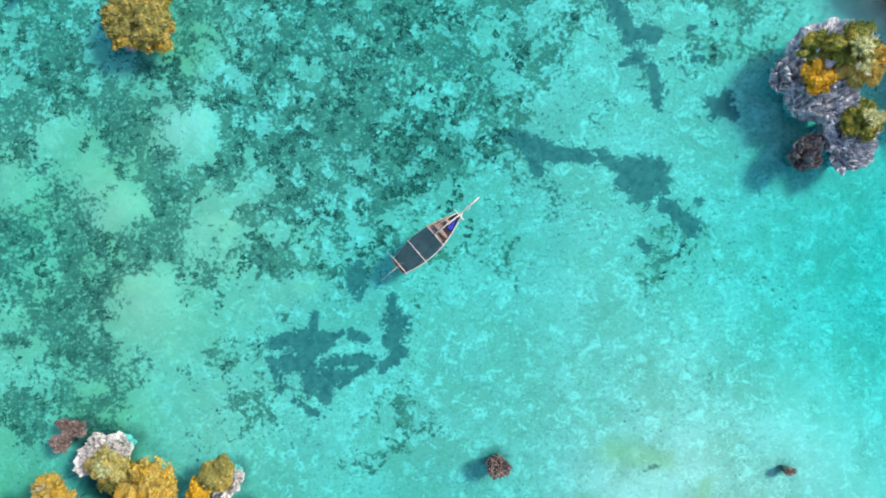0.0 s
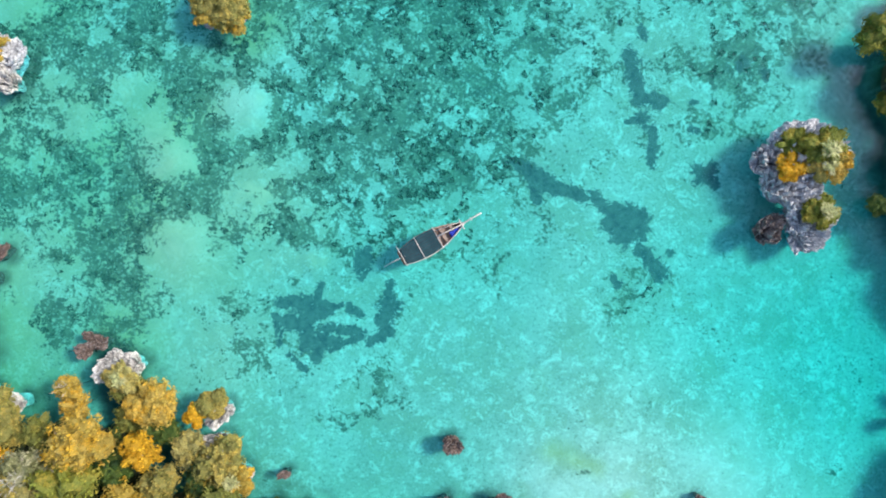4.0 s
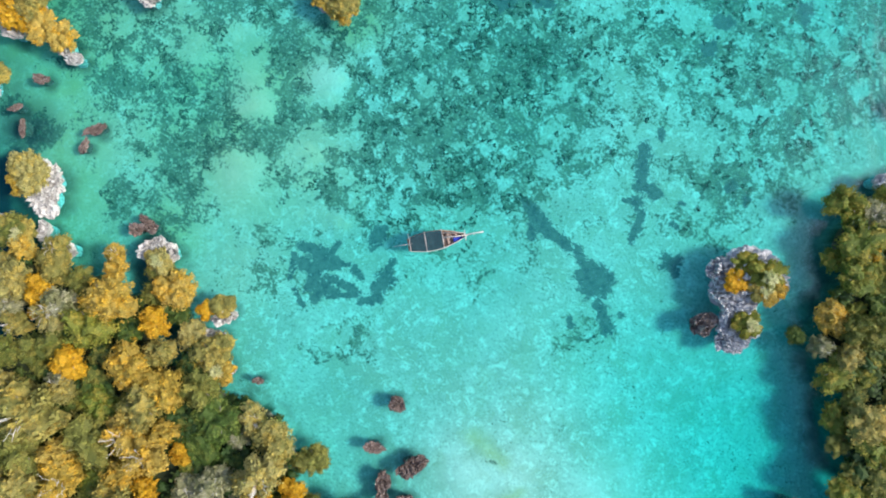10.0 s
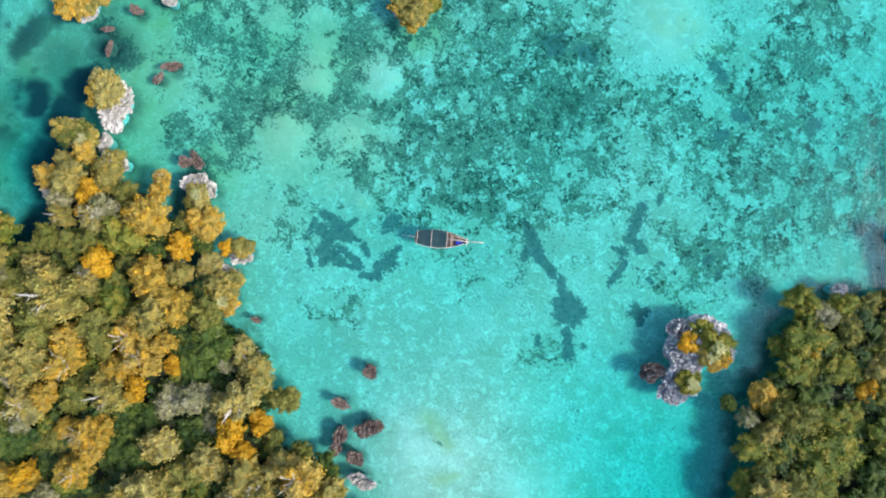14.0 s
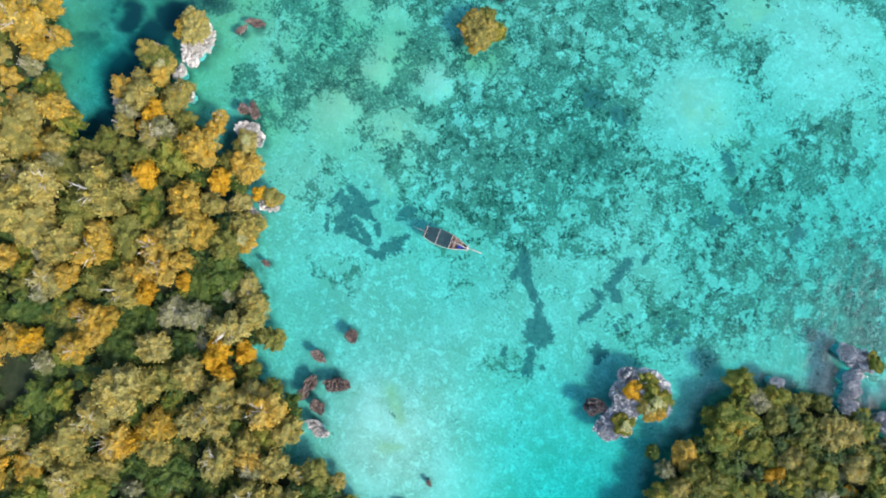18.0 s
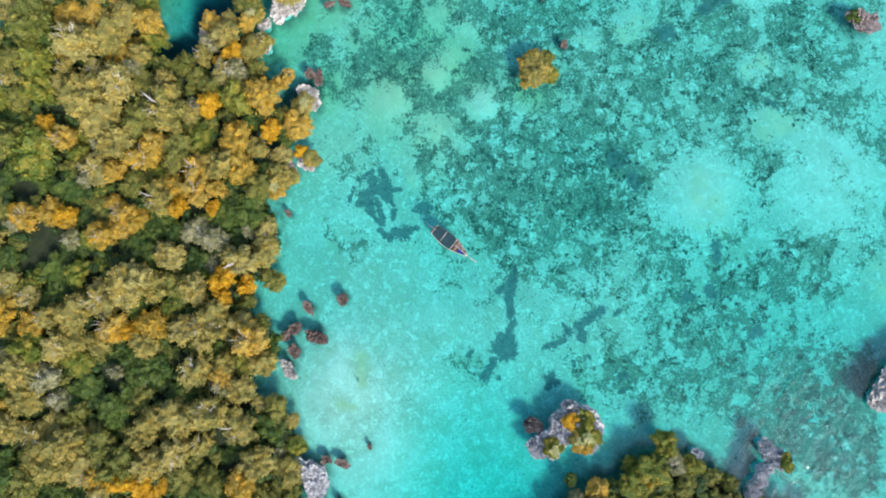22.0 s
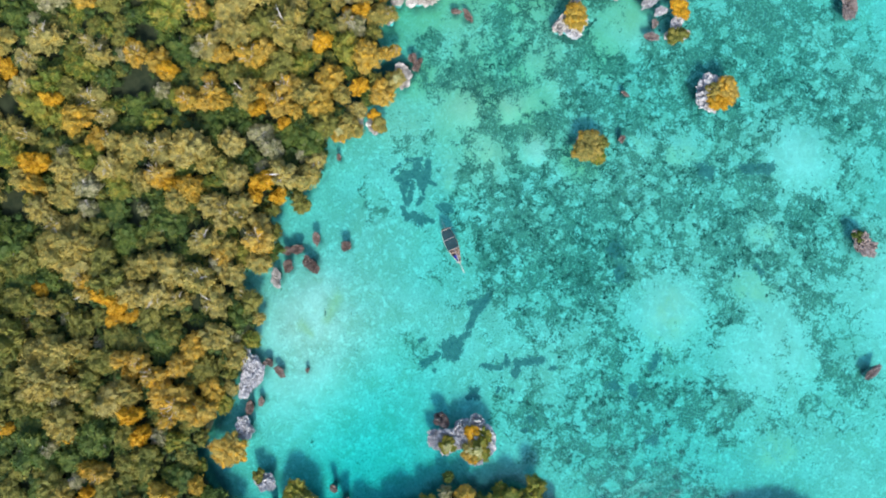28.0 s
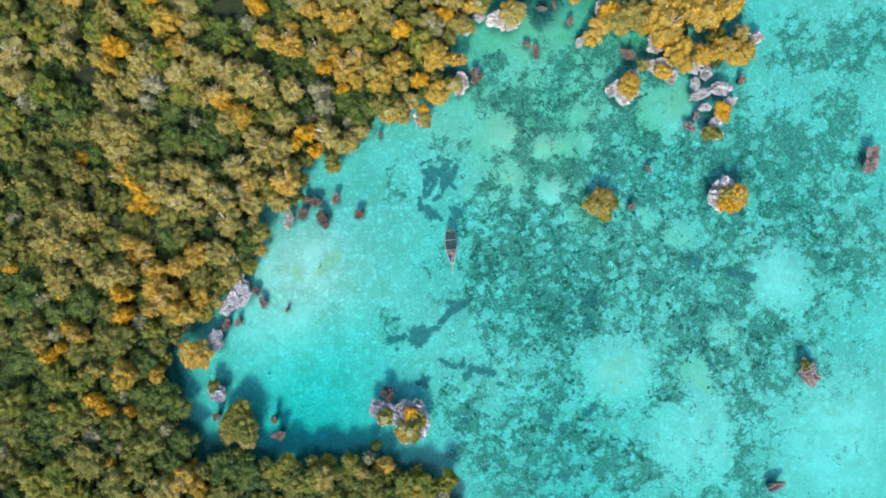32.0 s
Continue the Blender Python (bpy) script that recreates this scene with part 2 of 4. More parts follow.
def joined(pieces):
    verts, faces = [], []
    for v, f in pieces:
        o = len(verts)
        verts += list(v)
        faces += [tuple(i + o for i in g) for g in f]
    return verts, faces


def ball(level):
    """A unit icosphere as arrays."""
    bm = bmesh.new()
    bmesh.ops.create_icosphere(bm, subdivisions=level, radius=1.0)
    bm.verts.ensure_lookup_table()
    v = np.array([p.co[:] for p in bm.verts])
    f = np.array([[p.index for p in g.verts] for g in bm.faces])
    bm.free()
    return v, f


BALL = {k: ball(k) for k in (1, 3, 4, 5)}

# ---------------------------------------------------------------- plan of land and lagoon bed
# Land as overlapping rounds: x, y, radius.
MAIN_SHORE = [(38.6, -76, 43.8), (-20.5, -65.1, 37.6), (-31.1, -31.1, 10.8), (-10.8, -35, 8.2), (8.1, -40.7, 8.5), (23.7, -36.8, 6.4), (33.4, -37.4, 5.6),
              (75.3, -48.3, 25.2), (82.5, -27.1, 18.8), (72.4, -3.5, 12.4), (60.5, 12.2, 10.4), (-44, -30, 5.6), (-50.5, -26.5, 2.6), (-30, -21, 3.2),
              (-21.5, -27.5, 4.4), (-3, -31.5, 2.6), (26.5, -32.5, 2.4)]
EAST_SHORE = [(51.7, 24, 8.6), (48.7, 33.9, 6.0), (46.4, 28.9, 7.0), (46.0, 20.4, 2.6), (54.3, 35.9, 8.0), (50, 17.6, 6.2), (60.2, 42.7, 7.0), (57.5, 14.7, 8.3),
              (75, 25, 22), (50.5, 39.5, 4.2), (46.5, 36.5, 3.4), (54, 45, 3.4), (56.5, 50.5, 2.4), (43.6, 32.4, 3.2)]
SOUTH_LAND = [(8, -112, 34), (-30, -98, 26), (70, -90, 34), (105, -60, 26)]
NORTH_ISLETS = [(-67.6, 4.2, 5.2), (-69.6, 12, 5.8), (-78.4, 16, 6.8), (-63.4, 16.4, 3.2), (-70.0, 24.2, 3.8), (-75.6, 28.0, 3.6)]
WEST_LAND = [(-65.5, -44.2, 8.6), (-53.5, -50.5, 8.5), (-50, -44, 3.4), (-66, -58, 14)]
CREEK = [(-49, -37.3, 5.0), (-58.7, -35.5, 5.0), (-53.2, -32.8, 3.6), (-59.8, -31, 4.8)]

POOLS = [(-51.5, -31.5, 5.4), (-54.8, -25.5, 4.2), (-46, -37, 4.2), (-45.2, -41, 3.4), (-57.5, -20.5, 3.4), (-61, -27, 2.6)]
INLETS = [(-25.4, -26.6, 1.9), (-33.2, -21.2, 2.0), (-34.2, -18.4, 1.6), (33.5, -27.5, 1.6), (47.0, -24.5, 2.0)]


def land(x, y):
    """Metres inside the shore (minus: out in the water)."""
    d = np.full(np.shape(x), -999.0)
    for cx, cy, r in MAIN_SHORE + EAST_SHORE + NORTH_ISLETS + WEST_LAND + SOUTH_LAND:
        d = np.maximum(d, r - np.hypot(x - cx, y - cy))
    for cx, cy, r in CREEK + INLETS:
        d = np.minimum(d, np.hypot(x - cx, y - cy) - r)
    return d + 2.2 * (fbm(x / 3.2, y / 3.2, 3.0) - 0.5)


# Rocks: x, y, radius, height over the water, length to width, turn.
PALE_ROCKS = [
    (-21.1, -20.1, 1.35, 1.7, 1.2, 60), (-20.6, -23.3, 1.1, 1.3, 1.2, 20), (-17.9, -26.3, 1.3, 1.4, 1.1, 0), (-33.5, -17.5, 1.5, 1.6, 1.1, 60), (-31.4, -17.2, 1.2, 1.6, 1.1, 20), (-43.1, -23.8, 1.1, 1.5, 1.1, 0),
    (-52.0, -25.0, 1.4, 1.8, 1.1, 0), (-47.0, -23.2, 1.0, 1.5, 1.3, 100), (-49.4, -19.4, 2.1, 1.9, 1.1, 120), (-50.2, -17.4, 2.2, 1.9, 1.0, 0), (-52.2, -18.4, 1.7, 1.7, 1.1, 40), (-46.8, -33.9, 1.1, 1.6, 1.2, 30),
    (14.4, -30.6, 1.3, 1.2, 1.3, 30), (-57.9, -0.9, 1.5, 1.3, 1.3, 130), (-55.4, -1.8, 1.0, 1.2, 1.2, 40), (-64.5, -2.5, 1.5, 1.5, 1.1, 10), (-62.4, 0.2, 1.7, 1.7, 1.2, 70),
    (-65.6, 12.1, 2.2, 1.8, 1.2, 20), (-61.6, 15.7, 2.3, 1.8, 1.2, 110), (-61.2, 18.8, 1.4, 1.5, 1.1, 0), (-51.3, 10.2, 1.5, 1.5, 1.2, 0), (-68.2, 22.6, 1.3, 1.4, 1.1, 50), (-79.2, 29.0, 1.2, 1.4, 1.1, 0), (-56.2, 33.3, 1.6, 1.3, 1.2, 110)]
GREY_ROCKS = [
    (-21.7, -25.4, 1.4, 1.5, 1.2, 30), (34.0, -29.6, 2.5, 1.6, 1.2, 20), (31.6, -32.0, 1.8, 1.6, 1.1, 50), (37.3, -29.8, 1.6, 1.3, 1.2, 0), (46.2, -27.2, 1.6, 1.5, 1.2, 110), (44.6, -28.2, 1.5, 1.4, 1.1, 20), (54.8, -20.5, 2.0, 1.4, 1.15, 60),
    (43.2, 49.0, 1.3, 1.9, 1.1, 30), (45.1, 49.9, 1.6, 2.0, 1.1, 80), (46.3, 51.0, 1.2, 1.7, 1.1, 0), (47.0, 47.8, 1.3, 1.9, 1.2, 120), (48.8, 46.4, 1.3, 1.7, 1.3, 120), (50.2, 45.0, 1.2, 1.6, 1.1, 0), (55.4, 48.5, 1.6, 1.6, 1.1, 0), (56.9, 55.4, 1.4, 1.4, 1.2, 60), (42.2, 37.0, 1.1, 1.3, 1.0, 0),
    (-51.6, 12.5, 1.8, 1.4, 1.2, 70), (-56.3, 11.9, 1.3, 1.2, 1.1, 20), (-61.7, 26.3, 1.5, 1.4, 1.4, 150), (-62.8, 24.2, 1.1, 1.3, 1.2, 60), (-60.2, 28.9, 1.1, 1.0, 1.3, 140), (-65.4, 28.9, 1.8, 1.4, 1.2, 110), (-64.2, 32.6, 1.2, 1.1, 1.1, 0),
    (-59.0, 32.7, 1.6, 1.0, 1.2, 0), (-65.7, 21.9, 1.3, 1.3, 1.1, 40), (-66.2, 24.6, 1.2, 1.3, 1.1, 0), (57.4, -10.8, 2.6, 1.0, 1.1, 40), (-46.6, 42.9, 3.0, 2.0, 1.1, 60), (-48.2, 44.8, 1.9, 1.7, 1.1, 0)]
CORAL_ROCKS = [
    (3.9, -18.7, 1.05, 0.7, 1.1, 0), (4.3, -25, 1.0, 0.5, 1.4, 30), (9.5, -24.6, 1.5, 0.9, 1.2, 60), (7.4, -28.2, 1.1, 0.7, 1.3, 130), (8.4, -29.8, 1.0, 0.6, 1.2, 100), (11.4, -29, 1.1, 0.7, 1.1, 0),
    (-13, -25.5, 0.65, 0.3, 1.2, 40), (-48.4, -8.4, 1.05, 0.4, 1.5, 50), (-48.7, -11.2, 0.85, 0.3, 1.6, 100), (-59.3, -11.3, 0.8, 0.3, 1.5, 60), (-57.1, -13.2, 0.8, 0.3, 1.7, 120),
    (-58.4, -6.4, 1.0, 0.4, 1.3, 20), (31.4, -27.0, 0.9, 0.6, 1.2, 80), (32.5, -24.4, 1.0, 0.6, 1.4, 60), (30.6, -19, 0.5, 0.2, 1.2, 0), (41.3, -28.0, 1.1, 0.5, 1.3, 10), (39.4, -26.2, 0.9, 0.3, 1.3, 10),
    (-35.6, -15.7, 1.0, 0.8, 1.2, 20), (-36.7, -16.8, 0.9, 0.9, 1, 0), (-36.9, -15.2, 0.6, 0.5, 1, 0), (-33.1, 28.9, 0.75, 0.3, 1.2, 0), (-42.1, 26.9, 0.75, 0.2, 1.4, 70), (-59.8, 8.3, 1.3, 0.6, 1.3, 100),
    (59.0, -17.6, 0.9, 0.5, 1.1, 0), (54.0, -4.0, 1.2, 0.5, 1.15, 140), (52.0, -6.9, 0.8, 0.4, 1.2, 60), (-69.8, 31.8, 0.9, 0.5, 1.3, 20), (9.9, -35.2, 0.9, 0.6, 1.1, 0)]
BOULDERS = [
    (-26.5, 80.9, 2.3, 1.0, 1.2, 60), (-71.8, 64.7, 2.1, 0.8, 1.5, 30), (-2, 89.6, 1.3, 0.5, 1.7, 150), (-54.8, 29.0, 1.1, 0.5, 1.4, 100), (-57.6, 28.6, 0.9, 0.4, 1.2, 0)]

# Seagrass: firm dark patches as tapering strokes (x, y, radius at both ends), then the wide speckled meadows as rounds, and the clean sand among them.
SWATHES_WEST = [(-9.5, -0.7, 0.8, -9.5, -2.1, 0.9), (-9.4, -2.7, 0.3, -9.3, -3.5, 0.2), (-6.1, -3.2, 0.3, -5.9, -5.7, 1.0), (-5.4, -5.9, 1.1, -6.1, -7.0, 0.8), (-6.1, -7.3, 0.8, -5.4, -8.6, 0.7), (-5.7, -9.2, 0.5, -7.1, -10.3, 0.3),
                (-17.7, -7.8, 0.5, -15.0, -7.3, 0.9), (-15.0, -7.6, 1.1, -12.5, -7.6, 0.9), (-16.1, -9.5, 0.9, -14.2, -9.8, 0.8), (-14.2, -9.5, 0.9, -13.9, -11.7, 0.6), (-12.8, -10.8, 0.6, -10.6, -10.8, 0.6), (-12.0, -11.1, 0.6, -12.5, -13.0, 0.5)]
SWATHES_SOUTH = [(-17.7, -9.2, 0.4, -17.5, -10.3, 0.3), (-17.2, -10.6, 0.3, -16.8, -12.2, 0.2), (-10.1, -6.8, 0.5, -8.7, -7.3, 0.5), (-8.2, -9.2, 0.5, -12.2, -9.5, 0.4), (-12.5, -7.3, 0.4, -10.9, -6.8, 0.3), (-13.6, -5.1, 0.4, -14.2, -12.7, 0.2),
                 (-7.9, -9.5, 0.4, -11.1, -11.9, 0.2), (-15.5, -13.2, 0.1, -13.3, -14.6, 0.2)]
SWATHES_EAST = [(4.4, 12.6, 0.3, 6.3, 12.0, 0.7), (6.3, 11.9, 0.8, 9.0, 10.8, 0.9), (9.0, 10.6, 0.9, 12.7, 10.2, 0.7), (7.6, 9.8, 0.8, 8.1, 8.7, 0.3), (13.9, 10.4, 0.4, 16.0, 9.0, 0.8), (16.2, 9.3, 0.8, 19.7, 9.3, 0.7),
                (17.0, 7.9, 1.4, 19.2, 7.6, 1.3), (16.6, 8.4, 1.2, 18.4, 6.6, 1.0), (19.7, 5.7, 0.5, 21.6, 4.6, 0.6), (21.6, 4.6, 0.7, 22.9, 3.3, 0.7),
                (17.8, 2.0, 0.4, 18.6, 1.4, 0.3), (23.4, 6.0, 0.3, 23.5, 5.9, 0.3)]
SWATHES_NORTH = [(15.6, 29.4, 0.4, 16.1, 28.5, 0.3), (14.8, 26.4, 0.7, 16.7, 22.4, 0.8), (16.8, 22.2, 1.0, 19.3, 21.9, 0.7), (17.5, 19.7, 0.8, 15.8, 19.0, 0.1), (18.9, 19.1, 0.4, 19.6, 14.9, 0.4), (19.3, 16.2, 0.4, 19.5, 15.6, 0.4),
                 (27.2, 28.0, 0.6, 27.0, 27.2, 0.4), (29.6, 27.4, 0.4, 30.0, 26.7, 0.3), (24.4, 15.5, 0.6, 26.4, 14.5, 0.7), (24.8, 14.2, 0.5, 26.0, 16.0, 0.5), (22.5, 22.6, 0.2, 23.2, 22.6, 0.1), (23.1, 19.6, 0.4, 23.8, 19.6, 0.2)]
SWATHES_FAR = [(-32.0, 46.8, 1.5, -32.0, 47.9, 1.3), (-34.8, 54.8, 1.0, -36.2, 59.8, 1.0), (-11.6, 34.2, 1.6, -11.2, 34.6, 1.5), (-7.6, 36.5, 1.0, -6.1, 36.8, 1.0), (-15.9, 63.1, 0.7, -15.5, 63.8, 0.6), (7.5, 48.7, 0.9, 9.7, 48.6, 0.6),
               (15.5, 41.9, 1.0, 15.7, 42.6, 0.7), (14.9, 45.9, 0.9, 16.0, 46.5, 0.8), (24.0, 53.2, 1.0, 24.7, 52.1, 0.6)]
MEADOW_NEAR = [(-4.9, 9.6, 4.0), (-1.7, 10.5, 3.2), (-7, 6.3, 3.6), (-36.3, -0.5, 5.2), (-29, 3.2, 5.0), (-30.9, 10.9, 6.8), (-23.1, 12.7, 6.7), (-15.9, 9.2, 5.0),
               (-16.6, 24, 7.5), (-7.1, 26.4, 8.3), (-11.4, 34.1, 4), (-6.6, 37, 4), 
               (-41.6, -14.3, 2.5), (-50.8, -1.8, 4.2), (-35.6, -8.2, 3.4), (26.2, 28.1, 4.0),
               (-18.2, 0.9, 3.3), (-12, 17, 7), (-38, 19, 4),
               (-55.8, -11.8, 2.6), (-56.8, -15.8, 2.0), (-61.8, -11.6, 2.0), (-42.8, -14.7, 1.8), (-49.7, 2.9, 0.9), (-45.9, 3.9, 1.7), (-41.1, 1.5, 2.2)]
MEADOW_WEST = [(-34.4, 1.6, 2.7), (-29.8, -0.4, 2.3), (-26.9, -2.9, 1.7), (-48.3, 6.3, 1.7), (-44.9, 12.6, 4.0), (-42.4, -7.4, 1.4),
               (-63.9, 51.5, 9.2), (-67.3, 43.8, 4.3), (-76.7, 55.5, 4.9), (-46.8, 23.2, 4.4), (-84.3, 43.8, 2.9), (-50.4, 33.0, 2.9), (-60.0, 59.6, 4.2),
               (41, 60, 11), (48, 63, 9), (36, 67, 7)]
MEADOW_FAR = [(-84, 37, 7), (-80, 22, 5), (-92, 48, 9), (-22.4, 12.7, 8.9), (-24, 2.1, 7.0), (-45.7, 25.3, 7.4), (-22.6, 28.1, 12.6), (-26.4, 43.9, 11.2), (-36.3, 55.1, 11.2), (-5, 31.7, 10.0),
              (17.3, 52, 8), (13.8, 62.9, 9), (-57.9, 44.1, 11), (-64.6, 57.6, 8.7), (-77, 53.3, 7.3), (-17.4, 61.1, 11), (-30.9, 66.7, 9.8),
              (-53, 73.5, 9.8), (-23.3, 85.7, 6.1), (-13, 78.1, 6.1), (-37.4, -7.7, 5.1), (-45.6, 3.6, 7.5), (-38.8, 28.7, 7.5), (-43.4, 50, 8.7)]
MEADOW_WIDE = [(-18, 24, 30), (-45, 50, 32), (-48, 12, 20), (-12, 78, 26), (26, 42, 12), (37, 57, 13)]
SAND = [(-1.7, 47.4, 6.2), (-0.8, 70.1, 8.6), (-17.2, 96.1, 13.5), (-56.1, 22.4, 5.5), (-25.9, 13.3, 2.6), (-39.1, 65.3, 6.4), (-30, -3, 3), (-33, 5.5, 2.2)]
WHITE_SAND = [(38, -24.5, 5.5), (34.5, -17, 6), (42, -21, 4.5), (25, -28, 5), (21, -23, 6), (15, -21, 4)]
SPARSE = [(12, 42, 17), (22, 50, 12), (-6.2, -15.6, 4.2), (-6.8, -18.5, 2.5), (24, 24, 9), (30, 32, 6), (21, 1, 4), (-20, -12, 6), (-36, -11, 7)]
CLOUDS = [(-35.6, 8.2, 3.2), (-26.6, 12.3, 2.6), (-42.8, 7.1, 2.3), (-23.5, 3.0, 3.0), (-31.8, 4.9, 2.3), (-23.6, 1.0, 2.1),
          (-17.9, -3.4, 1.6), (-14.7, -2.5, 1.4), (-2.1, 49.1, 4.2), (-11.6, 62.9, 4.3), (-22.4, 62.0, 3.2), (-39.0, 12.4, 2.6),
          (-34.8, 41.3, 3.2), (-33.7, 33.3, 2.0), (-22.0, 27.8, 1.2), (-25.9, 12.2, 2.8), (19.1, 76.9, 4.1), (2.5, 48.9, 3.5)]
SMEARS = [(14.6, -17.5, 0.8, 20.1, -18.5, 0.6), (22.2, -23.1, 0.6, 23.4, -20.7, 0.5)]
MURK = [(-62, -25, 8), (-58, -14, 4), (-67, -13, 6), (-57, -21, 5), (-64, -31, 8), (-71, -22, 8)]
TINGE = [(-30, -6, 10), (-45, -9, 9), (-24, -14, 6), (-20, 2, 6), (-52, 6, 8)]
SILT = [(-62.7, -34, 6), (-58, -40, 5), (-62, 8, 6), (-58, 22, 5), (-50, 20, 5), (-55, 0.5, 5), (-57.2, -5.5, 5), (-47.2, -15.4, 4), (-36, 2, 13), (-54, -13, 10), (-47, -20, 8), (-62, -22, 9), (-66, -2, 10), (-34, -14, 5), (-55, 2, 7), (-27, 22, 4)]


def spread(rounds, x, y, soft):
    out = np.zeros(np.shape(x))
    for cx, cy, r in rounds:
        out = np.maximum(out, 1 - smooth(r * (1 - soft), r * (1 + soft), np.hypot(x - cx, y - cy)))
    return out


def strokes(lines, x, y):
    """1 on the middle line of a stroke, a half at its edge, 0 at twice its width."""
    out = np.zeros(np.shape(x))
    for x0, y0, r0, x1, y1, r1 in lines:
        dx, dy = x1 - x0, y1 - y0
        t = np.clip(((x - x0) * dx + (y - y0) * dy) / (dx * dx + dy * dy + 1e-6), 0, 1)
        out = np.maximum(out, 1 - np.hypot(x - x0 - t * dx, y - y0 - t * dy) / (2.0 * (r0 + (r1 - r0) * t) + 0.25))
    return np.clip(out, 0, 1)


def grass(x, y):
    wx, wy = x + 2.4 * (fbm(x / 2.6, y / 2.6, 5) - 0.5), y + 2.4 * (fbm(x / 2.6, y / 2.6, 8) - 0.5)
    g = np.maximum(0.40 * spread(MEADOW_WIDE, wx, wy, 0.5), np.maximum(0.55 * spread(MEADOW_NEAR + MEADOW_WEST, wx, wy, 0.6), 0.44 * spread(MEADOW_FAR, wx, wy, 0.6)))
    g = np.maximum(g, 0.31 * spread(SPARSE, wx, wy, 0.7))
    g = g * (1 - 0.8 * spread(SAND, wx + 5 * (fbm(x / 5, y / 5, 73) - 0.5), wy + 5 * (fbm(x / 5, y / 5, 75) - 0.5), 0.5)) * (1 - 0.6 * spread(CLOUDS, wx, wy, 0.7)) * (0.62 + 0.76 * fbm(x / 4.0, y / 4.0, 21))
    return np.clip(g + 0.06, 0, 1)


def bed(x, y):
    """Height of the lagoon bed."""
    shallow = np.exp(-((x - 24) ** 2 + (y + 19) ** 2) / 220.0)
    deep = 0.5 * np.exp(-((x - 32) ** 2 + (y + 3) ** 2) / 150.0) + 1.9 * np.exp(-((x - 42) ** 2 + (y - 60) ** 2) / 420.0) + 2.4 * np.exp(-((x - 51) ** 2 + (y - 1) ** 2) / 230.0) + 1.2 * np.exp(-((x + 51) ** 2 + (y + 32) ** 2) / 60.0)
    return -1.75 + 0.8 * shallow - 0.8 * deep + 0.3 * spread(SAND, x, y, 0.9) + 0.12 * spread(WHITE_SAND, x, y, 0.95) + 0.3 * spread(TINGE, x, y, 0.8) + 0.12 * spread(CLOUDS, x, y, 0.9) + 0.5 * (fbm(x / 14, y / 14, 31) - 0.5) + 0.12 * (fbm(x / 1.5, y / 1.5, 33) - 0.5)


def height(x, y):
    x, y = np.asarray(x, dtype=float), np.asarray(y, dtype=float)
    s = smooth(0.7, 2.1, land(x, y))
    return bed(x, y) * (1 - s) + (0.55 + 0.7 * fbm(x / 4, y / 4, 41)) * s


def sheet(name, axis, z_of, material, floats):
    n = len(axis)
    gx, gy = np.meshgrid(axis, axis, indexing="ij")
    x, y = gx.ravel(), gy.ravel()
    z = z_of(x, y)
    i = np.arange(n * n).reshape(n, n)
    faces = np.stack([i[:-1, :-1].ravel(), i[1:, :-1].ravel(), i[1:, 1:].ravel(), i[:-1, 1:].ravel()], -1)
    me = bpy.data.meshes.new(name)
    me.vertices.add(n * n)
    me.vertices.foreach_set("co", np.stack([x, y, z], -1).astype(np.float32).ravel())
    me.loops.add(faces.size)
    me.loops.foreach_set("vertex_index", faces.astype(np.int32).ravel())
    me.polygons.add(len(faces))
    me.polygons.foreach_set("loop_start", np.arange(0, faces.size, 4, dtype=np.int32))
    me.polygons.foreach_set("use_smooth", np.ones(len(faces), dtype=bool))
    me.materials.append(material)
    for key, f in floats.items():
        me.attributes.new(key, "FLOAT", "POINT").data.foreach_set("value", np.asarray(f(x, y, z), dtype=np.float32))
    me.update(calc_edges=True)
    return tagged(new(name, me), kind="structure")


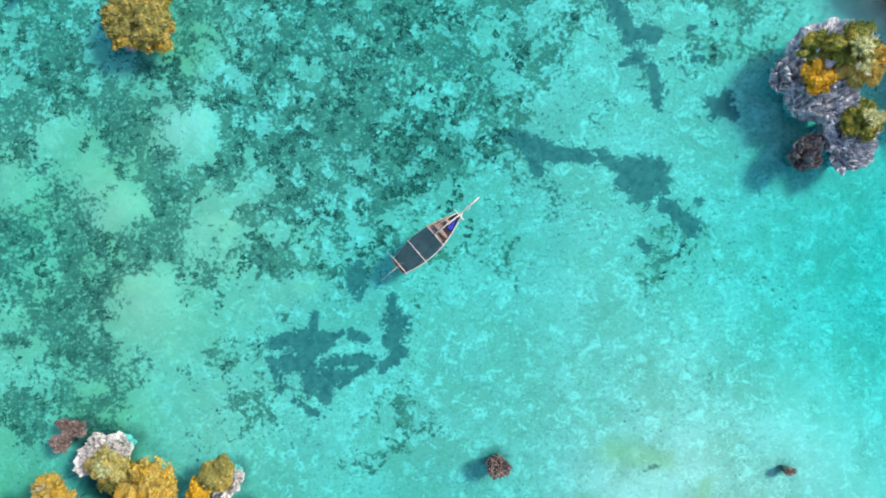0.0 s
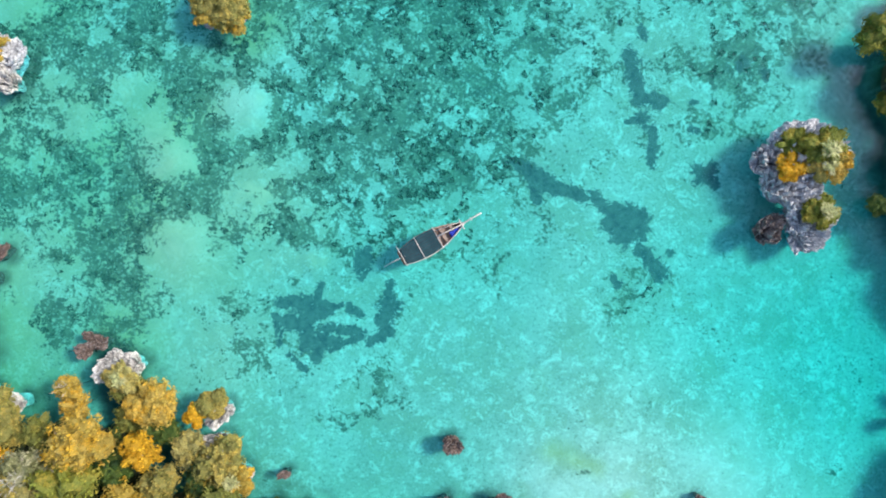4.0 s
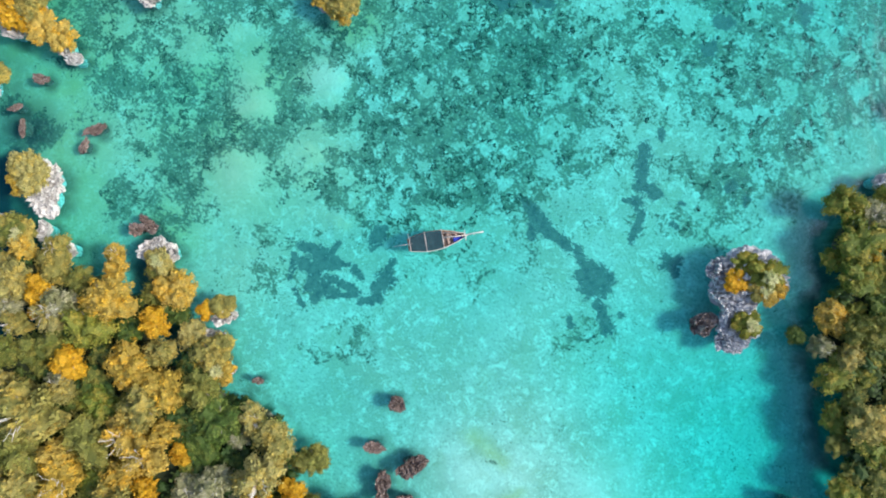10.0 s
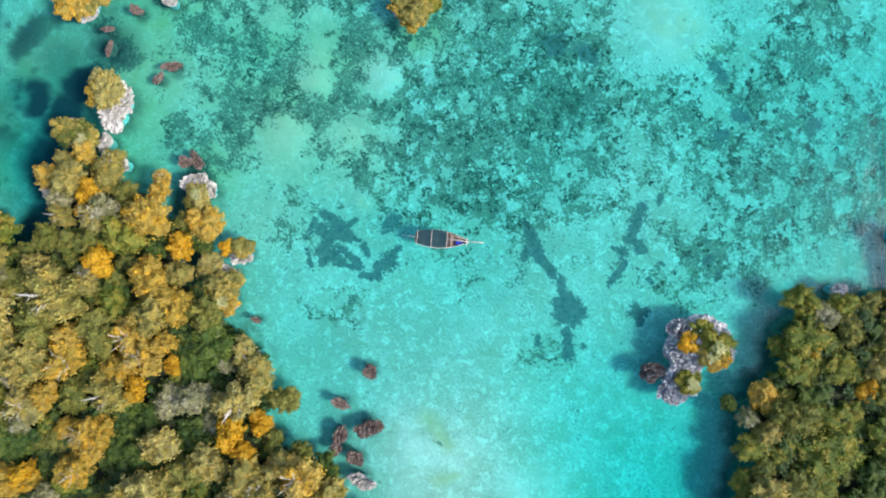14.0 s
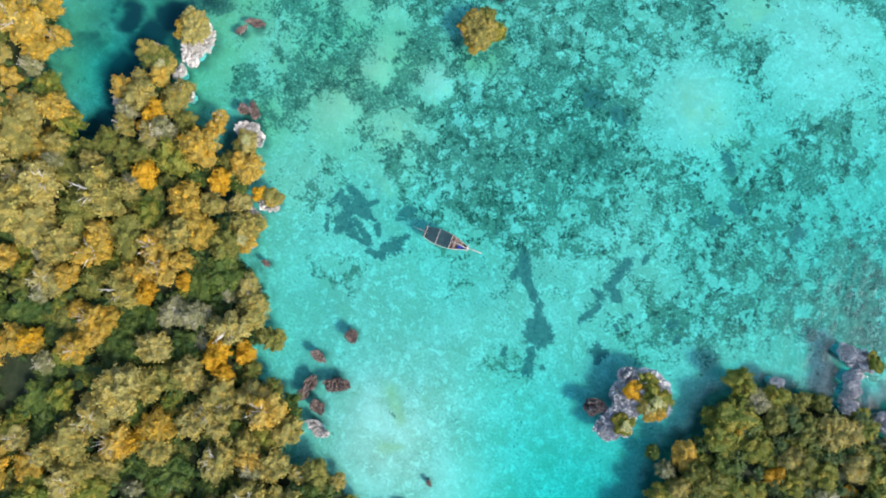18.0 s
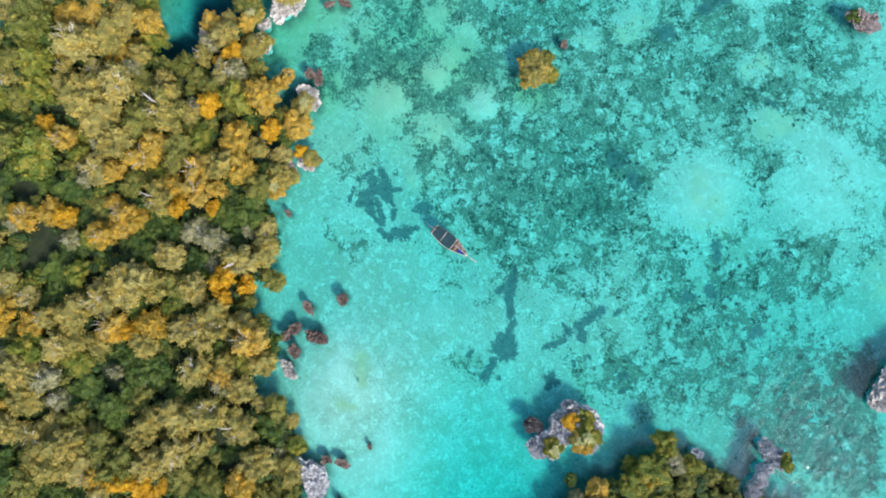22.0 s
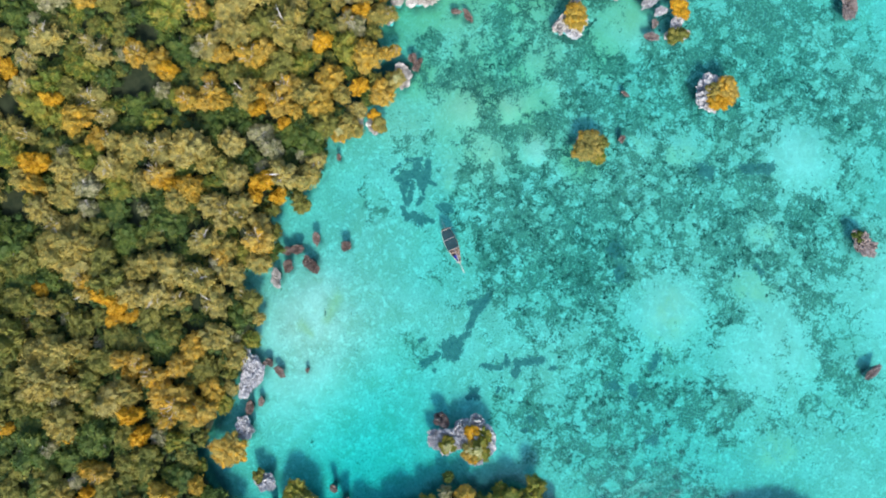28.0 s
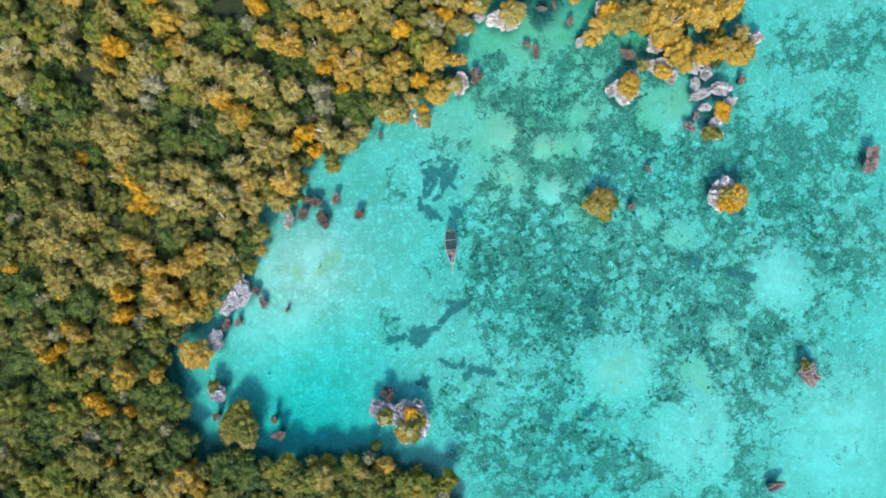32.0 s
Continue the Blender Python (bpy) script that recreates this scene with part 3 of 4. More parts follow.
far = np.geomspace(135, 3000, 14)
AXIS = np.concatenate([-far[::-1], np.linspace(-125, 125, 560), far])
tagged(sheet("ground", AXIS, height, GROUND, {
    "grass": lambda x, y, z: grass(x, y),
    "silt": lambda x, y, z: 0.6 * strokes(SMEARS, x + 2 * (fbm(x / 1.5, y / 1.5, 83) - 0.5), y) + 0.52 * spread(SILT, x, y, 0.7) * (0.6 + 0.8 * fbm(x / 5, y / 5, 51)),
    "firm": lambda x, y, z: strokes(SWATHES_WEST + SWATHES_SOUTH + SWATHES_EAST + SWATHES_NORTH + SWATHES_FAR, x, y),
    "algae": lambda x, y, z: 0.85 * spread(CLOUDS, x + 5 * (fbm(x / 2.5, y / 2.5, 44) - 0.5), y + 5 * (fbm(x / 2.5, y / 2.5, 46) - 0.5), 0.5) * smooth(0.3, 0.6, fbm(x / 1.8, y / 1.8, 48)) + 0.4 * spread(TINGE, x, y, 0.8),
    "clean": lambda x, y, z: 0.5 * spread(SAND, x + 5 * (fbm(x / 5, y / 5, 73) - 0.5), y + 5 * (fbm(x / 5, y / 5, 75) - 0.5), 0.7) * (0.3 + 1.4 * fbm(x / 2, y / 2, 57)) + 0.5 * spread(WHITE_SAND, x, y, 0.9) * smooth(0.3, 0.62, fbm(x / 2.4, y / 2.4, 58)),
    # Creek, pools, inlets and murky water: their darkness is painted on the bed.
    "dark_bed": lambda x, y, z: np.minimum(1.0, np.maximum(0.5 * spread([(a, b, r + 4.0) for a, b, r in CREEK] + [(-57, -24, 6), (-62, -20, 7)], x, y, 0.9) * (0.5 + fbm(x / 4, y / 4, 36)), np.maximum(1.3 * spread(POOLS, x + 5 * (fbm(x / 4, y / 4, 37) - 0.5), y + 5 * (fbm(x / 4, y / 4, 38) - 0.5), 0.8), np.maximum(0.85 * spread([(a, b, r + 0.8) for a, b, r in INLETS[:3]], x, y, 0.5), 0.9 * spread(MURK, x, y, 0.8) * smooth(0.32, 0.56, fbm(x / 4.0, y / 4.0, 39)))))),
    # Land rock, dark shelf and, painted in, shade off the shores and rocks.
    "rocky_shaded": lambda x, y, z: np.maximum(smooth(-0.7, -0.3, z), np.maximum(
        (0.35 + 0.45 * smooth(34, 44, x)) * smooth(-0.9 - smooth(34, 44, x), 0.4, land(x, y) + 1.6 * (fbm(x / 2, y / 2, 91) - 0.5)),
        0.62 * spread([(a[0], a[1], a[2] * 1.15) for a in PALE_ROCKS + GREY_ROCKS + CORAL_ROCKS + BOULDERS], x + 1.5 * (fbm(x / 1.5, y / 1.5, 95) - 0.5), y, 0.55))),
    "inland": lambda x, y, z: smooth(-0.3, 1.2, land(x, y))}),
    "pale coral sand bed with dark seagrass, rising to rocky land", "ground")
WAXIS = np.concatenate([-far[::-1], np.linspace(-125, 125, 170), far])
tagged(sheet("water", WAXIS, lambda x, y: 0 * x, WATER, {
    "depth": lambda x, y, z: np.clip(-bed(x, y), 0.05, 6) + 0.6 * spread(POOLS, x, y, 0.9),
    "wind": lambda x, y, z: np.clip(np.exp(-((x - 41) ** 2 + (y - 57) ** 2) / 480.0) * 1.1, 0, 1)}),
    "clear turquoise lagoon water with light ripples", "water")


# ---------------------------------------------------------------- trees
def crown_mesh(name, rnd, radius, tall, head_size, outer, leaf=0.16, leaves=1000, level=3):
    """A crown whose leaf heads swell out of one closed, uneven dome, under a rough coat of single leaves."""
    rs = np.random.RandomState(rnd.randrange(10 ** 6))

    def scatter(count):
        p = rs.normal(0, 1, (count, 3)) * (1, 1, 0.8) + (0, 0, 0.25)
        return p / np.linalg.norm(p, axis=1)[:, None]

    unit = head_size / radius
    heads = int(2.7 / unit ** 2)
    big, small = scatter(heads), scatter(heads * 4)
    big_r, small_r = rs.uniform(0.6, 1.5, heads) * unit, rs.uniform(0.25, 0.5, heads * 4) * unit
    big_h, tone = rs.uniform(-0.5, 0.4, heads) * unit, rs.uniform(0, 1, heads)
    seed = rs.uniform(0, 50)

    def swell(d):
        """The dome's reach towards each direction and the leaf head found there."""
        gap = np.sqrt(np.maximum(0, 2 - 2 * d @ big.T))
        rise = np.sqrt(np.maximum(0, 1 - (gap / big_r) ** 2)) * big_r * 1.35 + big_h
        rise = np.where(gap < big_r, rise, -0.7 * unit)
        fine_gap = np.sqrt(np.maximum(0, 2 - 2 * d @ small.T))
        fine = (np.sqrt(np.maximum(0, 1 - (fine_gap / small_r) ** 2)) * small_r).max(1)
        side = np.arctan2(d[:, 1], d[:, 0])
        lobes = 1 + 0.12 * np.cos(2 * side + seed) + 0.07 * np.cos(3 * side + 2 * seed)
        reach = (0.74 + 0.95 * rise.max(1) + 0.7 * fine + 0.3 * (vnoise3(d * 2.0 + seed, 6.0) - 0.5) + 0.16 * (vnoise3(d * 9.0 + seed, 2.0) - 0.5)) * lobes
        return reach, np.argmax(rise - 0.2 * gap, 1)

    size, base = np.array((radius, radius, tall * 0.46)), np.array((0, 0, tall * 0.42))
    v, f = BALL[level]
    f = f[v[f, 2].mean(1) > -0.3]
    used = np.unique(f)
    index = np.zeros(len(v), dtype=int)
    index[used] = np.arange(len(used))
    v, f = v[used], index[f]
    reach, head = swell(v)
    V, C = [v * reach[:, None] * size + base], [tone[head]]
    F = [tuple(g) for g in f]
    d = scatter(leaves)
    d = d[d[:, 2] > -0.3]
    n = len(d)
    reach, head = swell(d)
    c = d * (reach + rs.uniform(-0.03, 0.13, n))[:, None] * size + base
    face = 0.6 * d + 0.9 * (d - big[head]) / big_r[head][:, None] + 0.42 * rs.normal(0, 1, (n, 3)) + (0, 0, 0.1)
    face /= np.linalg.norm(face, axis=1)[:, None]
    t = np.cross(face, rs.normal(0, 1, (n, 3)))
    t /= np.linalg.norm(t, axis=1)[:, None] + 1e-6
    u = np.cross(face, t)
    z = leaf * rs.uniform(0.5, 1.5, n)[:, None]
    V.append(np.stack([c - t * z, c - u * z * 0.6, c + t * z, c + u * z * 0.6], 1).reshape(-1, 3))
    o = len(v)
    F += [(o + 4 * i, o + 4 * i + 1, o + 4 * i + 2, o + 4 * i + 3) for i in range(n)]
    C.append(np.repeat(tone[head], 4))
    return mesh_of(name, np.concatenate(V), F, outer, None, False, {"clump": np.concatenate(C)})


def trunk_mesh(name, rnd, tall, radius):
    pieces = [tube([(0, 0, -3.2), (0.1, 0.05, tall * 0.25), (0.05, 0.12, tall * 0.5)], [0.17, 0.13, 0.11])]
    for k in range(4):
        a = 1.57 * k + rnd.uniform(-0.4, 0.4)
        e = radius * rnd.uniform(0.5, 0.75)
        pieces.append(tube([(0.05, 0.1, tall * 0.42), (e * 0.5 * math.cos(a), e * 0.5 * math.sin(a), tall * 0.55), (e * math.cos(a), e * math.sin(a), tall * 0.68)],
                           [0.09, 0.06, 0.03], 5))
    v, f = joined(pieces)
    return mesh_of(name, v, f, BARK, None, True)


def twig_mesh(name, rnd, tall, radius, count=9):
    """A bare, bleached branch that forks above the leaves."""
    pieces = []
    for k in range(count):
        a = rnd.uniform(0, 6.28)
        r0, e = rnd.uniform(0, 0.3) * radius, rnd.uniform(0.35, 0.8) * radius
        p = [Vector((r0 * math.cos(a), r0 * math.sin(a), tall * 0.6))]
        for j in (1, 2, 3):
            p.append(Vector((r0 + e * j / 3 * math.cos(a), e * j / 3 * math.sin(a), tall * (0.66 + 0.1 * j))) + Vector([rnd.uniform(-0.15, 0.15) for _ in range(3)]))
        pieces.append(tube(p, [0.06, 0.05, 0.04, 0.02], 3))
        pieces.append(tube([p[2], p[2] + Vector((rnd.uniform(-0.6, 0.6), rnd.uniform(-0.6, 0.6), 0.35))], [0.04, 0.018], 3))
    v, f = joined(pieces)
    return mesh_of(name, v, f, TWIG)


KINDS = {
    "ochre": (OCHRE, "mangrove_tree", "bushy mangrove tree with dry ochre-orange leaves", 6),
    "tan": (TAN, "scrub_tree", "dense scrub tree with dull tan-gold leaves", 6),
    "olive": (OLIVE, "thicket_tree", "rounded thicket tree with olive-brown leaves", 5),
    "green": (GREEN, "evergreen_tree", "low evergreen tree with dark green leaves", 5),
    "fresh": (FRESH, "broadleaf_tree", "broad bushy tree with yellow-green leaves", 5),
    "yellow": (YELLOW, "golden_tree", "small tree in bright golden-yellow leaf", 3),
    "silver": (SILVER, "silver_tree", "sparse tree with silvery leaves and bare twigs", 3),
}
MODELS = {}
for kind, (mat, name, label, count) in KINDS.items():
    for k in range(count):
        rnd = random.Random(100 + 17 * k + len(kind) * 1000)
        R, T = 2.8 + 0.25 * k, rnd.uniform(4.2, 5.6)
        crown = crown_mesh("crown", rnd, R, T, {"silver": 0.6, "yellow": 0.52, "green": 0.62}.get(kind, 0.56), mat, 0.19, 2200)
        twigs = twig_mesh("bare_branch", rnd, T, R) if kind == "silver" or (k % 3 == 0 and kind in ("ochre", "tan")) else None
        MODELS.setdefault(kind, []).append((crown, trunk_mesh("trunk", rnd, T, R), twigs, R))


def plant(kind, x, y, size, turn, k, rise=1.0):
    """One tree with its crown, trunk and any bare twigs, standing on the ground."""
    mat, name, label, count = KINDS[kind]
    crown, trunk, twigs, reach = MODELS[kind][k % len(MODELS[kind])]
    tree = tagged(new(name), label, "tree", name.replace("_", " ") + "s of the shores")
    tree.matrix_basis = pose(x, y, max(float(height(x, y)), 0.15), 0, 0, turn) @ Matrix.Diagonal((size, size, size * rise, 1))
    child("trunk", trunk, tree)
    child("crown", crown, tree)
    if twigs:
        child("bare_branch", twigs, tree, "bleached bare branch")
    return tree


# Trees one by one, by the colour of their leaves: x, y, reach of the crown; then the bare hollows between them.
TAN_TREES_A = [(-76.8, 25.5, 1.6), (-66.1, 4.3, 3), (-63.1, 1.2, 1.7), (-59.3, 12.3, 1.2), (-52.2, -46.9, 2.4), (-49.8, -49.9, 3.4), (-48.8, -55.2, 2.9), (-45.6, -29.8, 2.1), (-45,
               -44.9, 1.6), (-43.6, -23.6, 1.5), (-42.8, -25.8, 2.1), (-42.5, -59.4, 1.9), (-40.5, -49.6, 2.9), (-39.9, -41.5, 1.5), (-39.8, -55.8, 3.4), (-39.5, -30.8, 2.1), (-36.8,
               -41.1, 1.5), (-35.3, -53.6, 3.4), (-34.3, -41.5, 3.3), (-33.2, -38.3, 1.4), (-30.7, -51.7, 2.9), (-27, -56.5, 2.6), (-25.1, -28.1, 1.7), (-23.1, -34.5, 2.6), (-19.5, -46,
               2.6), (-19.4, -24.7, 2.1), (-9.4, -46.3, 2.3), (-7.1, -72.7, 1.9), (-7, -29.8, 2.3), (-6.4, -96.1, 1.8)]
TAN_TREES_B = [(-6.2, -34, 2.6), (-5.8, -53.8, 3.3), (-4.4, -49.8, 2.3), (-4.2, -59.7, 2.9), (-4, -103.8, 2.9), (-3.1, -64.6, 2.9), (-2.9, -69.1, 1.6), (-2.8, -43.6, 2.3), (0.6, -89.8,
               2.1), (1.1, -86.8, 1.8), (1.4, -66.5, 2.4), (2.2, -40.4, 2.6), (2.4, -69.1, 2.3), (3.2, -61.3, 1.8), (3.8, -46.3, 2.3), (3.8, -43.6, 2.1), (4.3, -36.7, 1.8), (4.8, -53.8,
               2.3), (4.8, -40.4, 1.8), (5.4, -76.4, 2.9), (6.2, -43.1, 1.8), (9.6, -94.7, 2.3), (10.9, -40.7, 1.8), (12.2, -34, 2.3), (13.1, -90.9, 2.6), (14.9, -79.7, 2.3), (15.9,
               -38.8, 2.3), (17.1, -75.9, 2.6), (18.1, -55.1, 2.1), (18.6, -49.5, 3.3)]
TAN_TREES_C = [(18.6, -44.1, 2.9), (19.4, -69.9, 2.9), (20.5, -57.3, 2.3), (21.3, -64.2, 2.9), (21.8, -74.8, 3.3), (23.9, -68.3, 3.3), (24.7, -61.8, 2.9), (25.5, -56.7, 2.6), (28.5,
               -37.7, 2.6), (30.7, -47.3, 2.3), (31.7, -33.5, 2.3), (33, -73.1, 1.8), (33.5, -78.3, 2.9), (38.7, -63.4, 1.8), (40.9, -67.7, 3.3), (41, -78.5, 3.5), (44.1, -71.5, 3.5),
               (44.4, -51.1, 2.3), (45, -60.2, 2.3), (47.2, -67.2, 3.3), (47.2, -61.8, 2.3), (47.4, 18.8, 1.6), (47.6, -54.8, 2.9), (48.7, 15.6, 1.6), (49.9, 19.8, 2.4), (50.4, -70.9,
               2.1), (51.9, 40, 2.2), (52.7, -58.3, 1.8), (52.9, 32.7, 1.8), (53.5, 43, 1.9)]
TAN_TREES_D = [(53.6, -72, 2.1), (54, -62.3, 2.9), (54.6, 9.6, 2.4), (56.4, -43.6, 2.9), (58.4, 41.2, 2.2), (65.4, -44.4, 1.9), (66.7, -61.2, 2.3), (68, -58.5, 2.1), (77.2, -16.5, 3)]
OCHRE_TREES_A = [(-79, 19, 2.7), (-74.9, 14.5, 3.7), (-73.4, 27.5, 2.7), (-71.3, 23.8, 2.2), (-70.2, 8.9, 3.7), (-68.3, 21.5, 2.1), (-67.5, 11.6, 2.7), (-66, 7.4, 2), (-65.8, 16.6, 2.7),
                 (-64.8, -40.7, 3.1), (-64.7, 19.6, 1.7), (-60.7, -40.8, 2.2), (-60.7, -37.2, 1.4), (-50.4, -42.6, 2.2), (-47.4, -25.9, 1.5), (-36.6, -20.4, 1.2), (-35.7, -22.3, 1.4),
                 (-33.6, -25.2, 2.9), (-33.2, -61.1, 1.9), (-29.3, -45, 1.8), (-27.5, -20.2, 2.1), (-27.4, -47.4, 2.6), (-27.3, -31.4, 2.6), (-25.9, -53.3, 1.8), (-23.1, -38.6, 2.4),
                 (-22, -31.4, 2.3), (-21.2, -65.7, 2.1), (-21, -70.3, 2.1), (-21, -43, 2.1), (-20.6, -54.6, 1.4)]
OCHRE_TREES_B = [(-19.4, -39.3, 2.1), (-19.2, -35.9, 1.4), (-19.1, -63.7, 1.5), (-18, -53.2, 1.9), (-16.9, -51.4, 1.9), (-15.6, -54.1, 1.6), (-15.3, -57.3, 2.1), (-5.3, -77.8, 2.6),
                 (-2.3, -72.9, 2.1), (1.1, -58.3, 2.3), (1.6, -98.8, 3.3), (1.9, -51.9, 2.6), (7.5, -35.1, 2.6), (10.2, -82.1, 1.9), (13.3, -41.5, 1.8), (25.8, -66.7, 1.6), (31.7, -41.5,
                 2.6), (36.5, -43.1, 2.3), (37.8, -51.1, 1.8), (38.4, -54.8, 1.6), (39.3, -35.6, 2.1), (39.9, -47.3, 2.1), (41.1, -52.8, 1.4), (42.8, -45.2, 2.6), (43.3, -40.9, 2.9),
                 (43.8, -36.7, 2.6), (45, 18.7, 1.9), (46.4, -42, 2.1), (58.4, -33.2, 1.6), (61.3, -54.5, 1.9)]
OCHRE_TREES_C = [(61.3, -51.8, 1.6), (62.4, -38.5, 2.6), (72.3, -10.9, 1.8), (73, -15, 2.7)]
GOLDEN_TREES = [(-64.3, -0.7, 1.7), (-42.3, -29, 1.4), (-34.2, -34.8, 1.9), (-27.7, -25.2, 1.5), (-22.5, -71.8, 1.2), (-19.9, -63, 1.6), (-17.5, -43.3, 1.4), (-16.3, -37.7, 1.1), (-7.4,
                -84.4, 1.6), (-3.6, -38, 1.9), (-1.8, -34.4, 1.4), (-0.7, -38.5, 1.4), (2.5, -55.7, 1.4), (6.2, -83.5, 2.3), (27.3, -61.8, 2.1), (28.4, -58.6, 1.9), (45, 28.4, 0.9),
                (48.4, -49.7, 1.9), (52, -46.5, 1.6), (53.9, 29.2, 1.2), (66.2, -53.7, 1.2), (68.1, -32.9, 1.2), (69, -58, 1.2), (69.2, -54.5, 1.6), (70.8, -40.9, 1.6), (71.3, -38, 1.4)]
FRESH_TREES = [(-48.2, -42.5, 2.1), (-47.5, -63.7, 2.9), (-31.8, -66.5, 3.9), (-30.3, -59.1, 1.5), (-15.7, -81.1, 2.9), (-15.2, -59.3, 1.9), (-9.8, -63.2, 1.8), (-9.3, -72.4, 1.6),
               (-5.3, -87.4, 2.9), (-4.5, -82.2, 2.3), (22.7, -90, 2.9), (38.8, 31.8, 1.9), (41.2, 31.4, 1.8), (42.9, 28.5, 2.5), (43.9, 35.8, 1.8), (44.7, 24.6, 1.9), (49, 13, 2.2),
               (49, 29, 1.9), (52.3, 22.4, 1.8), (57.3, 0.9, 1.8), (57.5, 35.9, 1.8), (57.7, 7.4, 2.2), (61.2, 0.8, 2.4), (69.1, -45.2, 2.3), (71.8, -50.5, 2.9), (76.4, -44.1, 2.3),
               (81.8, -54.8, 2.9)]
GREEN_TREES_A = [(-51.2, -61.9, 2.4), (-24.9, -62.7, 2.7), (-14.7, -35.6, 2.3), (-14.3, -75.7, 2.1), (-14.3, -63.5, 2.1), (-14.1, -31.4, 2.6), (-11.6, -67.5, 2.3), (-6.3, -68.9, 1.8),
                 (8.3, -79.7, 1.6), (8.5, -42.5, 2.3), (9.1, -32.9, 1.8), (10.1, -53.8, 2.9), (10.7, -65.6, 2.3), (14.4, -48.9, 2.3), (17.6, -91.9, 2.3), (23.5, -83.5, 2.9), (27.7, -73.2,
                 1.8), (30.9, -79.7, 2.9), (32.8, -48.9, 2.3), (42.4, 14.7, 1.1), (49.6, 22.9, 1.8), (55.5, -54.8, 3.3), (57.3, -68.8, 2.9), (58.5, -37.2, 2.9), (61.4, -58.5, 2.9), (61.5,
                 -66.6, 3.5), (62, -28.7, 3.3), (62.8, -25.7, 2.7), (64.9, -4.1, 2.4), (65.2, -32.4, 2.9)]
GREEN_TREES_B = [(65.9, -9.5, 3), (67.2, -19.4, 2.7), (69.4, -63.9, 2.3), (73.5, -59.1, 3.3)]
SILVER_TREES = [(-59, -43.3, 1.3), (-45.2, -32.9, 1.4), (-43, -46.6, 1.4), (-38.9, -29.2, 1.8), (-34.1, -38, 1.5), (-25.4, -58.4, 1.4), (-15.6, -63.1, 1.4), (-12.6, -41.2, 2.1), (-10.7,
                -38.3, 2.1), (2.2, -78.1, 1.4), (7.5, -72.6, 2.3), (8.7, -59.7, 1.2), (14.9, -42, 1.6), (42.7, 32.6, 1.6), (45.4, 15, 1.3), (50.1, -65, 1.4), (60.1, -63.9, 1.4)]
OLIVE_TREES = [(-73.4, 21.8, 1.8), (-54.4, -62.4, 3.4), (-42.2, -38, 1.7), (-26.9, -41.7, 2.9), (-23.2, -50.6, 2.3), (-18.3, -29.5, 2.1), (-4.1, -46.3, 2.1), (5.4, -33.5, 1.6), (46.2,
               38.3, 1.6), (46.7, 33.7, 1.8), (47.8, 41.3, 1.3), (50.4, 37, 1.9), (52.8, -49.4, 2.3), (54.4, 33.8, 1.6), (58.6, -47.8, 2.3), (71.7, -32.4, 2.3)]
CLEARINGS = [(-26.5, -70.6, 2.7), (-17, -68.2, 3.2), (-15.4, -70.8, 3.3), (-3.7, -93.4, 2.9), (9.6, -48.7, 2.9), (10.1, -61.8, 2.9), (15.5, -86.2, 3.3), (34.5, -62.9, 2.3)]


def seen_side(x, y):
    """The part of the land that is worth planting."""
    a, b = -0.585 * x + 0.812 * y, 0.79 * x + 0.6 * y
    return math.hypot(x, y) < 98 or (abs(a) < 108 and abs(b) < 64) or (-28 < x < 15 and -111 < y < -88)


rnd = random.Random(7)
placed = []
for spots, kind, rise in ((TAN_TREES_A + TAN_TREES_B + TAN_TREES_C + TAN_TREES_D, "tan", 1.2), (OCHRE_TREES_A + OCHRE_TREES_B + OCHRE_TREES_C, "ochre", 1.2), (GOLDEN_TREES, "yellow", 1.3),
                          (FRESH_TREES, "fresh", 1.0), (GREEN_TREES_A + GREEN_TREES_B, "green", 0.65), (SILVER_TREES, "silver", 1.1), (OLIVE_TREES, "olive", 1.0)):
    for i, (x, y, r) in enumerate(spots):
        if kind == "tan" and x > 20 and i % 3 == 0:
            plant("olive", x, y, 1.1 * r / MODELS["olive"][i % 5][3], rnd.uniform(0, 360), i, rise)
            placed.append((x, y, r))
            continue
        s = 1.12 * r / MODELS[kind][i % len(MODELS[kind])][3]
        plant(kind, x, y, s, rnd.uniform(0, 360), i, min(rise * rnd.uniform(0.85, 1.2) * max(1.0, 0.8 / s), 1.9) * (0.7 if x > 40 and y > -5 else 1.0))
        placed.append((x, y, r))


def free(x, y, r):
    for ox, oy, orad in placed:
        if abs(ox - x) < 6 and math.hypot(ox - x, oy - y) < 0.76 * (r + orad):
            return False
    return True


# Candidates over the land: the tall trees first, then lower and greener ones in the gaps between them.
cand = np.array([(rnd.uniform(-92, 110), rnd.uniform(-118, 54)) for _ in range(32000)])
inside = land(cand[:, 0], cand[:, 1])
tone = fbm(cand[:, 0] / 11, cand[:, 1] / 11, 61, 3)
hollow = fbm(cand[:, 0] / 8.5, cand[:, 1] / 8.5, 67, 3)
clear = np.zeros(len(cand), dtype=bool)
for cx, cy, r in CLEARINGS:
    clear |= np.hypot(cand[:, 0] - cx, cand[:, 1] - cy) < r
fit_for = (inside > 0.35) & ~clear & ~((cand[:, 0] < -50) & (cand[:, 1] > -3)) & np.array([seen_side(x, y) for x, y in cand])
low = 0
